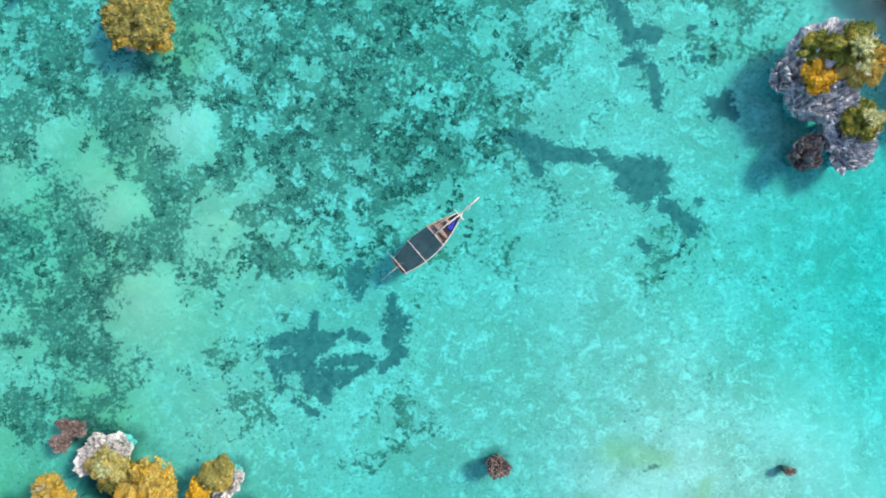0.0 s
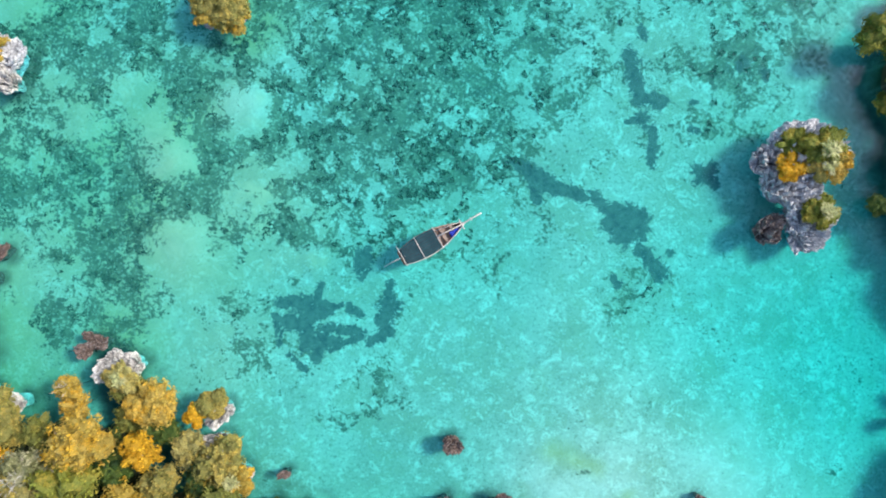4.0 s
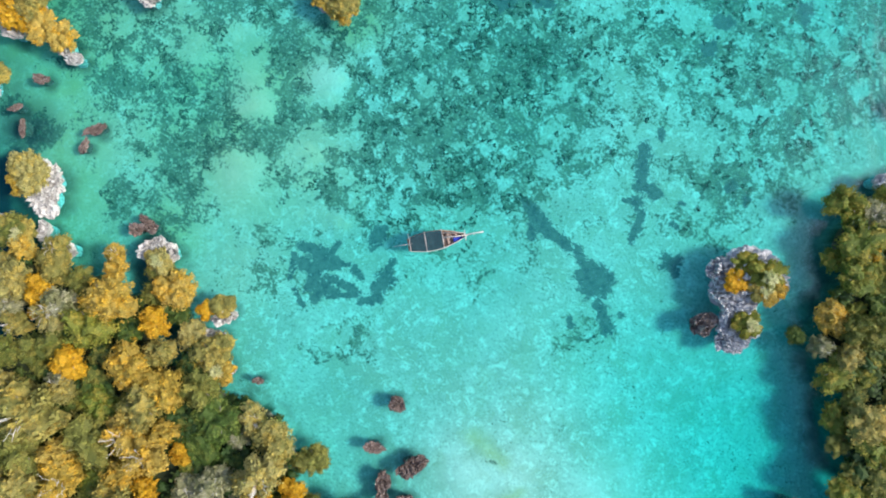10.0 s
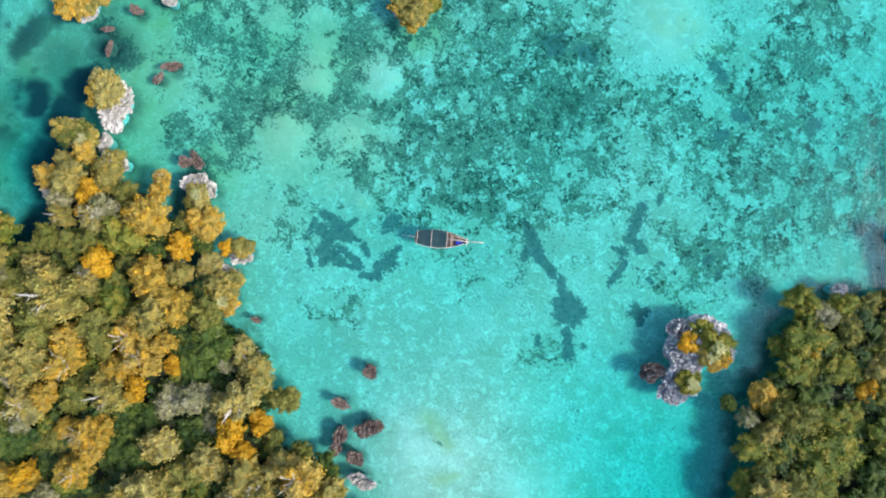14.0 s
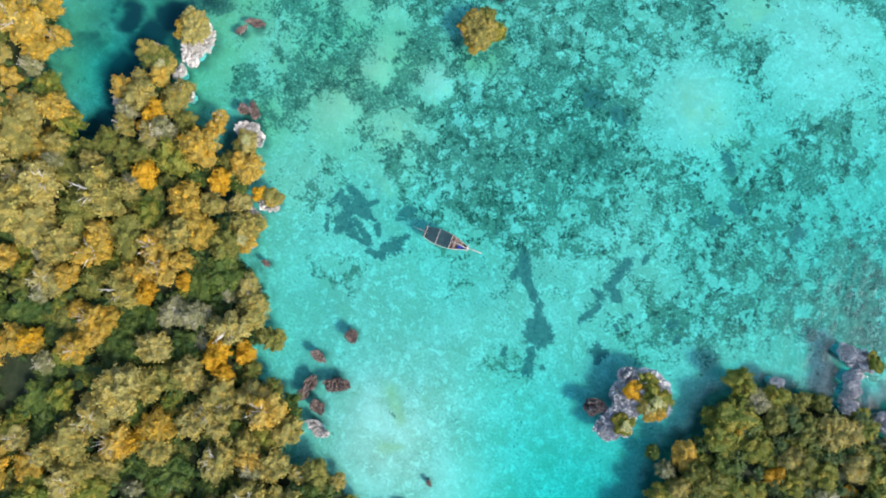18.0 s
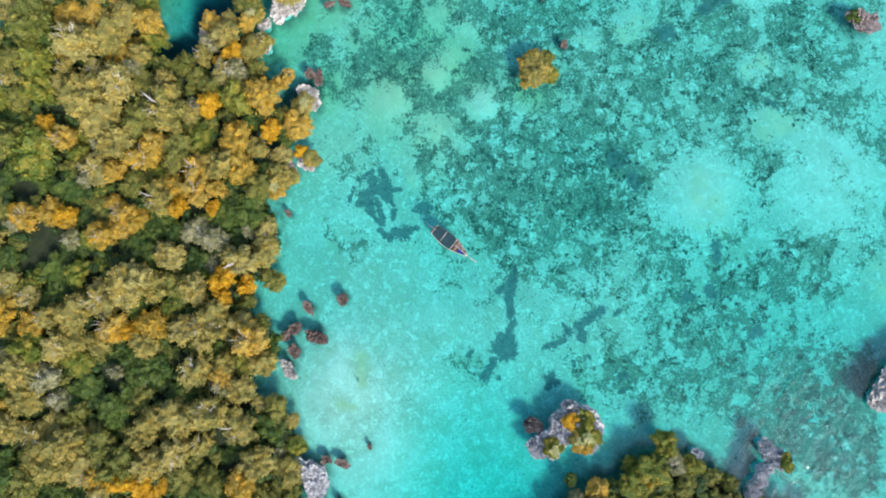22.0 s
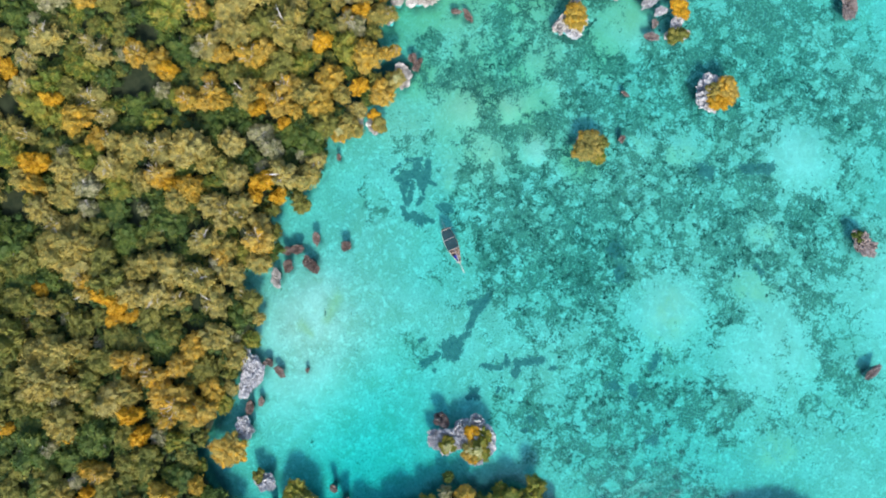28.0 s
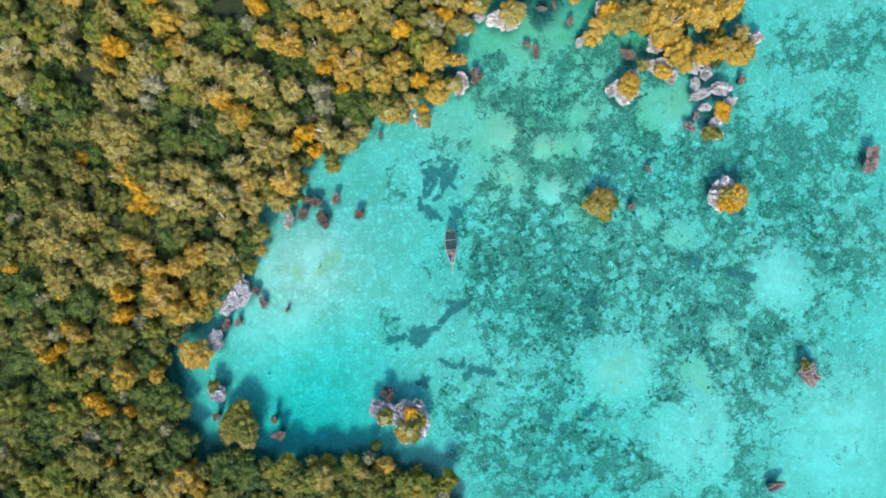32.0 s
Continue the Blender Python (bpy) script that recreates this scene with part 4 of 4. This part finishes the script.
for layer in (0, 1):
    for i in np.flatnonzero(fit_for)[layer::2] if layer == 0 else np.flatnonzero(fit_for):
        x, y = cand[i]
        k = rnd.randrange(99)
        warm = 0.75 - 0.0024 * (x + 45) + 1.5 * (tone[i] - 0.5) + rnd.uniform(-0.24, 0.24)
        warm -= 0.32 * float(smooth(35, 75, x))
        if x > 40 and y > -12:
            warm = 0.14 + rnd.uniform(-0.25, 0.3) + 0.8 * (tone[i] - 0.5)
        if layer == 0:
            warm = max(warm - 0.34, rnd.uniform(-0.1, 0.4))
            if hollow[i] < 0.475 + 0.035 * float(smooth(25, 60, x)) and inside[i] > 3 and rnd.random() < 0.9:
                continue
            s = rnd.choice((0.7, 0.85, 1.0, 1.1)) * rnd.uniform(0.9, 1.1) if inside[i] > 3 else rnd.uniform(0.45, 0.72)
            gap = 1.0
        else:
            s = rnd.uniform(0.42, 0.7)
            warm -= 0.0 if x > 40 and y > -12 else 0.8 if hollow[i] < 0.46 else 0.4
            gap = 0.95
        kind = "ochre" if warm > 0.62 else "tan" if warm > 0.36 else "olive" if warm > 0.02 else "green"
        if kind in ("olive", "tan") and (rnd.random() < (0.72 if x > 40 and y > -12 else 0.12)):
            kind = "fresh"
        odd = rnd.random()
        if odd < 0.045:
            kind = "silver"
        elif odd > 0.975 and layer == 0:
            kind, s = "yellow", s * 0.6
        reach = MODELS[kind][k % len(MODELS[kind])][3] * s
        if not free(x, y, reach * gap) or low > 380:
            continue
        low += layer
        plant(kind, x, y, s, rnd.uniform(0, 360), k, (rnd.uniform(0.8, 1.15) if layer == 0 else 0.75) * (0.75 if x > 40 and y > -5 else 1.0))
        placed.append((x, y, reach * gap))

# Low green undergrowth in the gaps between the trees.
bv, bf = BALL[1]
bf = bf[[bv[f, 2].mean() > -0.2 for f in bf]]
V, F, C, n0 = [], [], [], 0
for i in range(0, 32000, 2):
    x, y = cand[i]
    if inside[i] < 1.3 or not seen_side(x, y) or (rnd.random() < 0.85 and any(math.hypot(x - cx, y - cy) < r for cx, cy, r in CLEARINGS)):
        continue
    r = rnd.uniform(0.5, 1.15)
    here = (x, y, float(height(x, y)) + 0.4 * r + rnd.uniform(0, 0.9))
    lump = 0.8 + 0.6 * (vnoise3(bv * 2.4 + i, 3.0) - 0.5)
    V.append(bv * lump[:, None] * (r, r, r * 0.8) + here)
    F += [tuple(f + n0) for f in bf]
    n0 += len(bv)
    n = int(10 + 12 * r)
    d = np.array([(rnd.gauss(0, 1), rnd.gauss(0, 1), abs(rnd.gauss(0, 0.8))) for _ in range(n)])
    d /= np.linalg.norm(d, axis=1)[:, None]
    c = d * (r, r, r * 0.8) * np.array([rnd.uniform(0.8, 1.25) for _ in range(n)])[:, None] + here
    t = np.array([(rnd.gauss(0, 1), rnd.gauss(0, 1), rnd.gauss(0, 0.5)) for _ in range(n)]) * 0.13
    u = np.stack([-t[:, 1], t[:, 0], 0.4 * t[:, 2]], -1)
    V.append(np.stack([c - t, c - 0.7 * u, c + t, c + 0.7 * u], 1).reshape(-1, 3))
    F += [(n0 + 4 * k, n0 + 4 * k + 1, n0 + 4 * k + 2, n0 + 4 * k + 3) for k in range(n)]
    n0 += 4 * n
    C.append(np.full(len(bv) + 4 * n, rnd.random()))
tagged(new("undergrowth", mesh_of("undergrowth", np.concatenate(V), F, UNDER, None, False, {"clump": np.concatenate(C)})),
       "low dark green undergrowth between the trees", "undergrowth", kind="stuff")


# ---------------------------------------------------------------- rocks
def rock_mesh(name, rx, ry, top, base, seed, mat, level=5, jag=0.6):
    """A pitted limestone rock: steep, undercut at the waterline, with a broken, spiky top."""
    v, f = BALL[level]
    n1 = vnoise3(v * 1.6 + seed * 3.1, seed)
    n2 = 1 - np.abs(2 * vnoise3(v * 3.4 + seed * 1.7, seed + 5) - 1)
    n3 = 1 - np.abs(2 * vnoise3(v * 8.0 + seed, seed + 11) - 1)
    n4 = vnoise3(v * 17.0 + seed, seed + 17)
    k = 0.96 + jag * (n1 - 0.5) * 1.5 + jag * 0.9 * (n2 - 0.5) + jag * 0.45 * (n3 - 0.5) + jag * 0.3 * (n4 - 0.5)
    flat = np.sign(v[:, 2]) * np.abs(v[:, 2]) ** 0.45
    crest = 0.66 + 0.7 * (n2 - 0.5) + 0.45 * (n3 - 0.5) + 0.55 * (n4 - 0.5) + 0.5 * (n1 - 0.5)
    z = np.where(flat > 0, flat * top * crest, -flat * base)
    waist = 1 - 0.2 * np.exp(-((z - 0.05) / 0.3) ** 2)
    waist = waist * np.where(z < -0.1, 0.58, 1.0)
    out = np.stack([v[:, 0] * rx * k * waist, v[:, 1] * ry * k * waist, z], -1)
    return mesh_of(name, out, f, mat, None, False)


def rock(name, x, y, r, top, seed, mat, label, group="", stretch=1.0, turn=0.0, level=0, jag=0.62, category="rock"):
    base = float(height(x, y)) - 0.15
    ob = new(name, rock_mesh(name, 0.9 * r * stretch, 0.9 * r / stretch, top, min(base, -0.3), seed, mat, level or (5 if r > 1.0 else 4), jag))
    ob.matrix_basis = pose(x, y, 0, 0, 0, turn)
    return tagged(ob, label, category, group)


PALE = "bleached grey limestone rock with a jagged top"
for i, (x, y, r, top, st, tn) in enumerate(PALE_ROCKS):
    rock("limestone_rock", x, y, r, top, 3.3 + i, WHITE_LIME, PALE, "pale rocks of the western shore", st, tn)
GREY = "grey pitted limestone rock with sharp edges at the water's edge"
for i, (x, y, r, top, st, tn) in enumerate(GREY_ROCKS):
    rock("grey_rock", x, y, r, top, 31.7 + i, LIME, GREY, "grey rocks of the lagoon", st, tn)
RUSTED = "small rusty brown coral rock standing in shallow water"
for i, (x, y, r, top, st, tn) in enumerate(CORAL_ROCKS):
    rock("coral_rock", x, y, r, top, 61.1 + i, RED_ROCK, RUSTED, "small brown rocks of the shallows", st, tn)
for i, (x, y, r, top, st, tn) in enumerate(BOULDERS):
    rock("brown_boulder", x, y, r, top, 91.3 + i, BOULDER, "brown boulder with a grey top rising from the lagoon", "brown boulders of the lagoon", st, tn)

rock("brown_boulder", 32.0, 10.1, 1.7, 1.5, 95.3, BOULDER, "smooth brown and grey boulder beside the islet", "brown boulders of the lagoon", 1.15, 60, jag=0.3)

# The broad islet beside the boulder and the long reef ridge in the north-east.
islet = tagged(new("limestone_islet"), "purple-grey limestone islet with undercut sides, overgrown with shrubs", "islet")
for i, (x, y, r, top) in enumerate([(31.2, 17.2, 2.2, 2.1), (33.6, 18.6, 3.0, 2.4), (34.0, 15.2, 2.5, 2.2), (35.4, 12.4, 2.5, 2.0), (36.0, 10.4, 2.1, 1.7), (36.6, 19.0, 2.0, 2.0), (32.2, 14.8, 1.9, 2.0)]):
    me = rock_mesh("limestone_block", r * 0.9, r * 0.9, top, float(height(x, y)) - 0.1, 120.5 + i, LIME, jag=0.42)
    child("limestone_block", me, islet, "", pose(x, y, 0, 0, 0, 50 * i))
ridge = tagged(new("reef_ridge"), "long bare grey limestone ridge breaking the surface", "rock ridge")
for i, (x, y, r, top) in enumerate([(39.0, 70.4, 2.0, 1.2), (37.0, 72.4, 2.3, 1.5), (35.2, 74.3, 2.3, 1.6), (33.8, 76.6, 2.3, 1.6), (32.6, 79.2, 2.4, 1.6), (31.8, 82.2, 2.6, 1.7), (31.6, 85.4, 2.6, 1.6)]):
    me = rock_mesh("ridge_block", r * 1.2, r * 0.95, top, float(height(x, y)) - 0.1, 140.9 + i, WHITE_LIME)
    child("ridge_block", me, ridge, "", pose(x, y, 0, 0, 0, 130 + 10 * i))


# ---------------------------------------------------------------- shrubs on rocks
def rosette_mesh(name, rnd, r):
    """A star of stiff narrow leaves on short stems."""
    V, F, C = [], [], []
    for k in range(9):
        a0, q = rnd.uniform(0, 6.28), rnd.uniform(0.0, 0.6) * r
        c = np.array([q * math.cos(a0), q * math.sin(a0), rnd.uniform(0.2, 0.6) * r])
        tone = rnd.random()
        for j in range(13):
            a = 6.28 * j / 13 + rnd.uniform(-0.2, 0.2)
            d = np.array([math.cos(a), math.sin(a), rnd.uniform(0.15, 0.9)])
            side = np.array([-math.sin(a), math.cos(a), 0.0]) * 0.045 * r
            s = rnd.uniform(0.3, 0.5) * r
            m, e = c + d * s * 0.55, c + d * s - np.array([0, 0, 0.12 * r])
            o = len(V)
            V += [c, m - side, e, m + side]
            F.append((o, o + 1, o + 2, o + 3))
            C += [tone] * 4
    return mesh_of(name, V, F, ROSETTE, None, False, {"clump": C})


def shrub(x, y, z, r, kind, seed, rosette=False):
    """A shrub on a rock: a low crown, a short stem and perhaps pale rosettes."""
    rnd = random.Random(seed)
    mat = KINDS[kind][0]
    ob = tagged(new("rock_shrub"), {"yellow": "small golden-yellow shrub growing on a rock", "green": "low green shrub growing on a rock"}.get(kind, "low ochre-leaved shrub growing on a rock"),
                "shrub", "shrubs on the rocks")
    ob.matrix_basis = pose(x, y, z, 0, 0, seed * 40)
    child("crown", crown_mesh("crown", rnd, r, r * 0.95, 0.42, mat, 0.13, int(2400 + 900 * r), 4), ob)
    v, f = tube([(0, 0, -0.5), (0.05, 0, r * 0.3)], [0.09, 0.06])
    child("stem", mesh_of("stem", v, f, BARK), ob)
    if rosette:
        child("rosette", rosette_mesh("rosette", rnd, r * 0.85), ob, "pale yellow-green star-shaped leaves", pose(0.2, -0.1, r * 0.75))
    return ob


for i, (x, y, z, r, kind, ros) in enumerate([
        (32.0, 19.0, 1.8, 1.2, "fresh", False), (31.9, 16.5, 1.9, 1.2, "yellow", False), (34.8, 19.0, 2.0, 2.0, "fresh", True), (36.6, 18.0, 1.8, 1.5, "ochre", False), (35.4, 17.2, 1.9, 1.3, "tan", True),
        (36.0, 12.6, 1.7, 1.5, "fresh", True), (-29.4, 22.9, 0.2, 2.9, "tan", False), (-30.9, 21.8, 0.2, 1.8, "ochre", False), (-28.2, 24.2, 0.2, 1.9, "fresh", False), (-28.4, 21.6, 0.2, 1.8, "ochre", False), (-30.8, 24.4, 0.2, 1.7, "olive", False),
        (-47.6, 45.6, 1.4, 2.4, "ochre", False), (-45.4, 45.2, 1.3, 2.0, "yellow", False), (-46.6, 43.6, 1.6, 1.6, "tan", False), (-51.2, -17.2, 1.7, 2.6, "tan", False),
        (-52.4, -18.6, 1.6, 1.6, "ochre", False), (-31.2, -18.4, 1.6, 1.4, "tan", True), (-28.2, -20.4, 1.3, 2.0, "ochre", False), (-23.0, -20.6, 1.3, 0.9, "yellow", False), (-20.6, -25.6, 1.2, 1.5, "ochre", False),
        (-52.2, -25.6, 1.4, 1.5, "tan", False), (-57.4, -0.2, 1.0, 1.7, "ochre", False), (-53.6, 12.6, 0.9, 2.6, "ochre", False), (-61.0, 32.2, 0.9, 1.8, "yellow", False),
        (-55.8, 33.2, 1.1, 1.6, "olive", False), (56.6, -11.4, 0.3, 4.0, "olive", False), (58.8, -13.2, 0.3, 2.9, "tan", False), (55.0, -13.6, 0.3, 2.9, "fresh", False), (58.4, -9.2, 0.3, 2.2, "tan", False),
        (48.8, -28.4, 1.4, 2.2, "tan", False), (50.4, -27.2, 1.2, 1.5, "ochre", False), (45.8, 51.6, 1.6, 1.1, "fresh", False), (-27.4, 79.2, 0.6, 0.9, "green", False),
        (-64.9, -11.6, 0.3, 2.9, "ochre", False), (-63.2, -9.6, 0.2, 1.8, "tan", False), (-17.6, -26.6, 0.8, 1.8, "ochre", True), (53.4, -22.0, 0.7, 1.0, "olive", False), (-60.6, -0.2, 0.9, 1.9, "ochre", False), (-64.6, 0.9, 1.2, 2.4, "yellow", False), (-48.4, -24.6, 1.1, 1.6, "tan", True), (-21.4, -19.0, 1.5, 1.0, "tan", False), (50.2, -29.2, 1.0, 3.4, "ochre", False), (-62.9, 2.9, 1.3, 1.5, "tan", False), (-60.4, 16.8, 1.4, 1.5, "ochre", False), (-66.0, 12.0, 1.4, 1.6, "yellow", False)]):
    shrub(x, y, z, r, kind, i + 5, ros)
for i, (x, y, r, top) in enumerate([(-29.4, 22.9, 2.6, 0.5), (-64.6, -11.2, 2.5, 0.5), (-53.6, 12.6, 2.4, 1.0)]):
    rock("shrub_rock", x, y, r, top, 170.3 + i, LIME, "low grey rock nearly hidden under a shrub", "rocks under shrubs")


branch = tagged(new("dead_branch", twig_mesh("dead_branch", random.Random(3), 1.2, 2.2, 7)), "bleached dead branch leaning out over the water's edge", "branch")
branch.matrix_basis = pose(-4.0, -31.2, 0.4, 0, 20, 60)

# ---------------------------------------------------------------- boat
def build_boat():
    """A wooden sailing boat at anchor: bow along +x, an awning over the after part."""
    boat = tagged(new("wooden_boat"), "weathered brown wooden sailing boat with dark awning, anchored", "boat")
    boat.matrix_basis = pose(-2.35, 2.05, 0, 0, 0, 40.5)
    L0, L1 = -3.75, 3.95

    def half(x):
        s = (x - L0) / (L1 - L0)
        return max(0.04, 1.25 * (math.sin(math.pi * (0.185 + 0.815 * s))) ** 0.85 if s < 1 else 0.04)

    def sheer(x):
        s = (x - L0) / (L1 - L0)
        return 0.62 + 0.55 * (s - 0.42) ** 2 * 2.2

    xs = np.linspace(L0, L1, 23)
    # Strakes, one plank each, lapped from keel to gunwale on both sides.
    rows = 6
    for side in (-1, 1):
        for k in range(rows):
            V, F = [], []
            for x in xs:
                s = (x - L0) / (L1 - L0)
                rise = 0.35 * max(0.0, s - 0.8) / 0.2
                for a in (k / rows, (k + 1.12) / rows):
                    ang = a * 1.35
                    w = half(x) * math.sin(min(ang, 1.5708)) ** 0.8
                    z = -0.45 + rise + (sheer(x) + 0.45 - rise) * (1 - math.cos(ang)) / (1 - math.cos(1.35))
                    V += [(x, side * w, z), (x, side * max(w - 0.05, 0.0), z + 0.01)]
            n = len(xs)
            for i in range(n - 1):
                o, p = 4 * i, 4 * i + 4
                for a, b in ((0, 2), (2, 3), (3, 1), (1, 0)):
                    F.append((o + a, o + b, p + b, p + a))
            child("strake", mesh_of("strake", V, F, HULL), boat)
    # Transom, keel, stem, gunwales.
    w0 = half(L0)
    bm = bmesh.new()
    vs = [bm.verts.new((L0 + dx, y, z)) for dx in (-0.04, 0.04) for y, z in ((-w0, sheer(L0)), (w0, sheer(L0)), (w0 * 0.55, -0.2), (0, -0.42), (-w0 * 0.55, -0.2))]
    bm.faces.new(vs[:5]), bm.faces.new(vs[5:][::-1])
    for i in range(5):
        bm.faces.new((vs[i], vs[(i + 1) % 5], vs[5 + (i + 1) % 5], vs[5 + i]))
    part("transom", bm, RUST, boat, "orange-red painted transom")

    def bar(name, path, radii, mat, label="", sides=8):
        v, f = tube(path, radii, sides)
        return child(name, mesh_of(name, v, f, mat, None, True), boat, label)

    bar("keel", [(L0, 0, -0.44), (0, 0, -0.5), (3.3, 0, -0.4), (3.95, 0, 0.3)], [0.07] * 4, HULL)
    bar("stem", [(3.75, 0, 0.1), (3.98, 0, 0.7), (4.05, 0, 1.15)], [0.08, 0.08, 0.07], HULL)
    for side in (-1, 1):
        bar("gunwale", [(x, side * half(x), sheer(x) + 0.02) for x in xs], [0.065] * len(xs), HULL if side > 0 else PALE_WOOD, "" if side > 0 else "pale sun-bleached gunwale")
    # Inside: bottom boards, ribs and thwarts of the open bow.
    for k in range(7):
        y = -0.66 + 0.22 * k
        x1 = 3.2 - abs(y) * 1.6
        bm = bmesh.new()
        bmesh.ops.create_cube(bm, size=1.0, matrix=Matrix.Translation(((x1 - 3.3) / 2, y, 0.12)) @ Matrix.Diagonal((x1 + 3.3, 0.2, 0.04, 1)))
        part("bottom_board", bm, PLANK, boat)
    for x in np.linspace(0.9, 3.4, 8):
        w, s = half(x) - 0.06, sheer(x)
        bar("rib", [(x, -w, s - 0.05), (x, -w * 0.75, 0.22), (x, 0, 0.15), (x, w * 0.75, 0.22), (x, w, s - 0.05)], [0.04] * 5, HULL, "", 6)
    for x in (1.45, 2.5):
        bm = bmesh.new()
        w = half(x) - 0.08
        bmesh.ops.create_cube(bm, size=1.0, matrix=Matrix.Translation((x, 0, 0.5)) @ Matrix.Diagonal((0.26, 2 * w, 0.05, 1)))
        part("thwart", bm, PLANK, boat)
    # Awning: a slack dark cloth on poles, with seams.
    ax, ay = np.linspace(-3.45, 0.72, 22), np.linspace(-1, 1, 15)
    V = []
    for x in ax:
        for y in ay:
            w = half(x) * 0.97 + 0.02
            V.append((x, y * w, 1.28 - 0.16 * y * y - 0.05 * math.sin((x + 3.45) * 1.5) ** 2 + 0.015 * math.sin(y * 19)))
    F = [(i * 15 + j, (i + 1) * 15 + j, (i + 1) * 15 + j + 1, i * 15 + j + 1) for i in range(21) for j in range(14)]
    cloth = child("awning", mesh_of("awning", V, F, TARP, None, True), boat, "dark blue-grey cloth awning")
    cloth.modifiers.new("thickness", "SOLIDIFY").thickness = 0.015
    for y in (-0.72, -0.45, -0.16, 0.12, 0.38, 0.66):
        v, f = tube([(x, y * half(x), 1.29 - 0.16 * y * y - 0.05 * math.sin((x + 3.45) * 1.5) ** 2) for x in ax], [0.022] * len(ax), 4)
        child("seam", mesh_of("seam", v, f, SEAM), cloth)
    for x, extra in ((0.75, 0.16), (-1.45, 0.1), (-3.5, 0.18)):
        w = half(x) + extra
        bar("cross_pole", [(x, -w, 1.2), (x, 0, 1.34), (x, w, 1.2)], [0.045] * 3, PALE_WOOD, "pale wooden cross pole")
        for side in (-1, 1):
            bar("post", [(x, side * (half(x) - 0.05), 0.4), (x, side * (half(x) - 0.05), 1.22)], [0.035] * 2, PALE_WOOD)
    # Bow: crosspiece, long bowsprit, yard lying aft and the blue tarpaulin.
    bar("bow_crosspiece", [(3.62, -0.62, 1.2), (3.62, 0.62, 1.2)], [0.065, 0.065], PALE_WOOD, "pale crosspiece at the bow")
    bar("bow_crosspiece", [(4.75, -0.22, 1.5), (4.75, 0.22, 1.5)], [0.04, 0.04], PALE_WOOD)
    bar("bowsprit", [(2.9, 0, 0.98), (3.7, 0, 1.22), (4.9, 0.03, 1.5), (6.0, 0.0, 1.72)], [0.06, 0.075, 0.075, 0.085], PALE_WOOD, "long pale bowsprit")
    bar("yard", [(0.75, 0.12, 1.42), (2.2, 0.06, 1.34), (3.7, -0.02, 1.3)], [0.075, 0.07, 0.055], PALE_WOOD, "pale wooden yard lying along the boat")
    bar("stay", [(0.9, 0.75, 1.3), (3.6, 0.3, 1.22)], [0.03, 0.03], PALE_WOOD)
    V = [(x, -0.08 - u * (half(x) - 0.22), 0.82 - 0.22 * u + 0.05 * math.sin(7 * x + 5 * u)) for x in np.linspace(2.05, 3.4, 10) for u in np.linspace(0, 1, 6)]
    F = [(i * 6 + j, (i + 1) * 6 + j, (i + 1) * 6 + j + 1, i * 6 + j + 1) for i in range(9) for j in range(5)]
    tarp = child("tarpaulin", mesh_of("tarpaulin", V, F, BLUE, None, True), boat, "bright blue folded tarpaulin")
    tarp.modifiers.new("thickness", "SOLIDIFY").thickness = 0.04
    # Stern: steering oar and short side pole.
    bar("steering_oar", [(-3.2, 0.02, 1.25), (-4.4, 0.1, 0.9), (-5.75, 0.12, 0.45)], [0.05, 0.045, 0.035], PALE_WOOD, "thin pale steering oar")
    bar("side_pole", [(-3.5, 0.6, 1.2), (-3.55, 1.45, 1.1)], [0.03, 0.025], PALE_WOOD)
    return boat


build_boat()

# ---------------------------------------------------------------- seagrass tufts
rs = np.random.RandomState(11)
pts = rs.uniform(-60, 60, (60000, 2)) + (0, 15)
dens = grass(pts[:, 0], pts[:, 1]) * (land(pts[:, 0], pts[:, 1]) < -1.5)
keep = (fbm(pts[:, 0] / 1.3, pts[:, 1] / 1.3, 71) > 0.86 - 0.55 * dens) & (dens > 0.3)
pts = pts[keep][:9000]
V, F = [], []
zs = height(pts[:, 0], pts[:, 1])
for (x, y), z in zip(pts, zs):
    for k in range(3):
        a, s = rs.uniform(0, 6.28), rs.uniform(0.12, 0.3)
        cx, cy = x + rs.uniform(-0.25, 0.25), y + rs.uniform(-0.25, 0.25)
        o = len(V)
        V += [(cx - s * math.cos(a), cy - s * math.sin(a), z), (cx + 0.4 * s * math.sin(a), cy - 0.4 * s * math.cos(a), z + 0.14), (cx + s * math.cos(a), cy + s * math.sin(a), z + 0.05),
              (cx - 0.4 * s * math.sin(a), cy + 0.4 * s * math.cos(a), z + 0.12)]
        F.append((o, o + 1, o + 2, o + 3))
tagged(new("seagrass", mesh_of("seagrass", V, F, SEAGRASS)), "dark seagrass tufts on the sandy lagoon bed", "seagrass", kind="stuff")
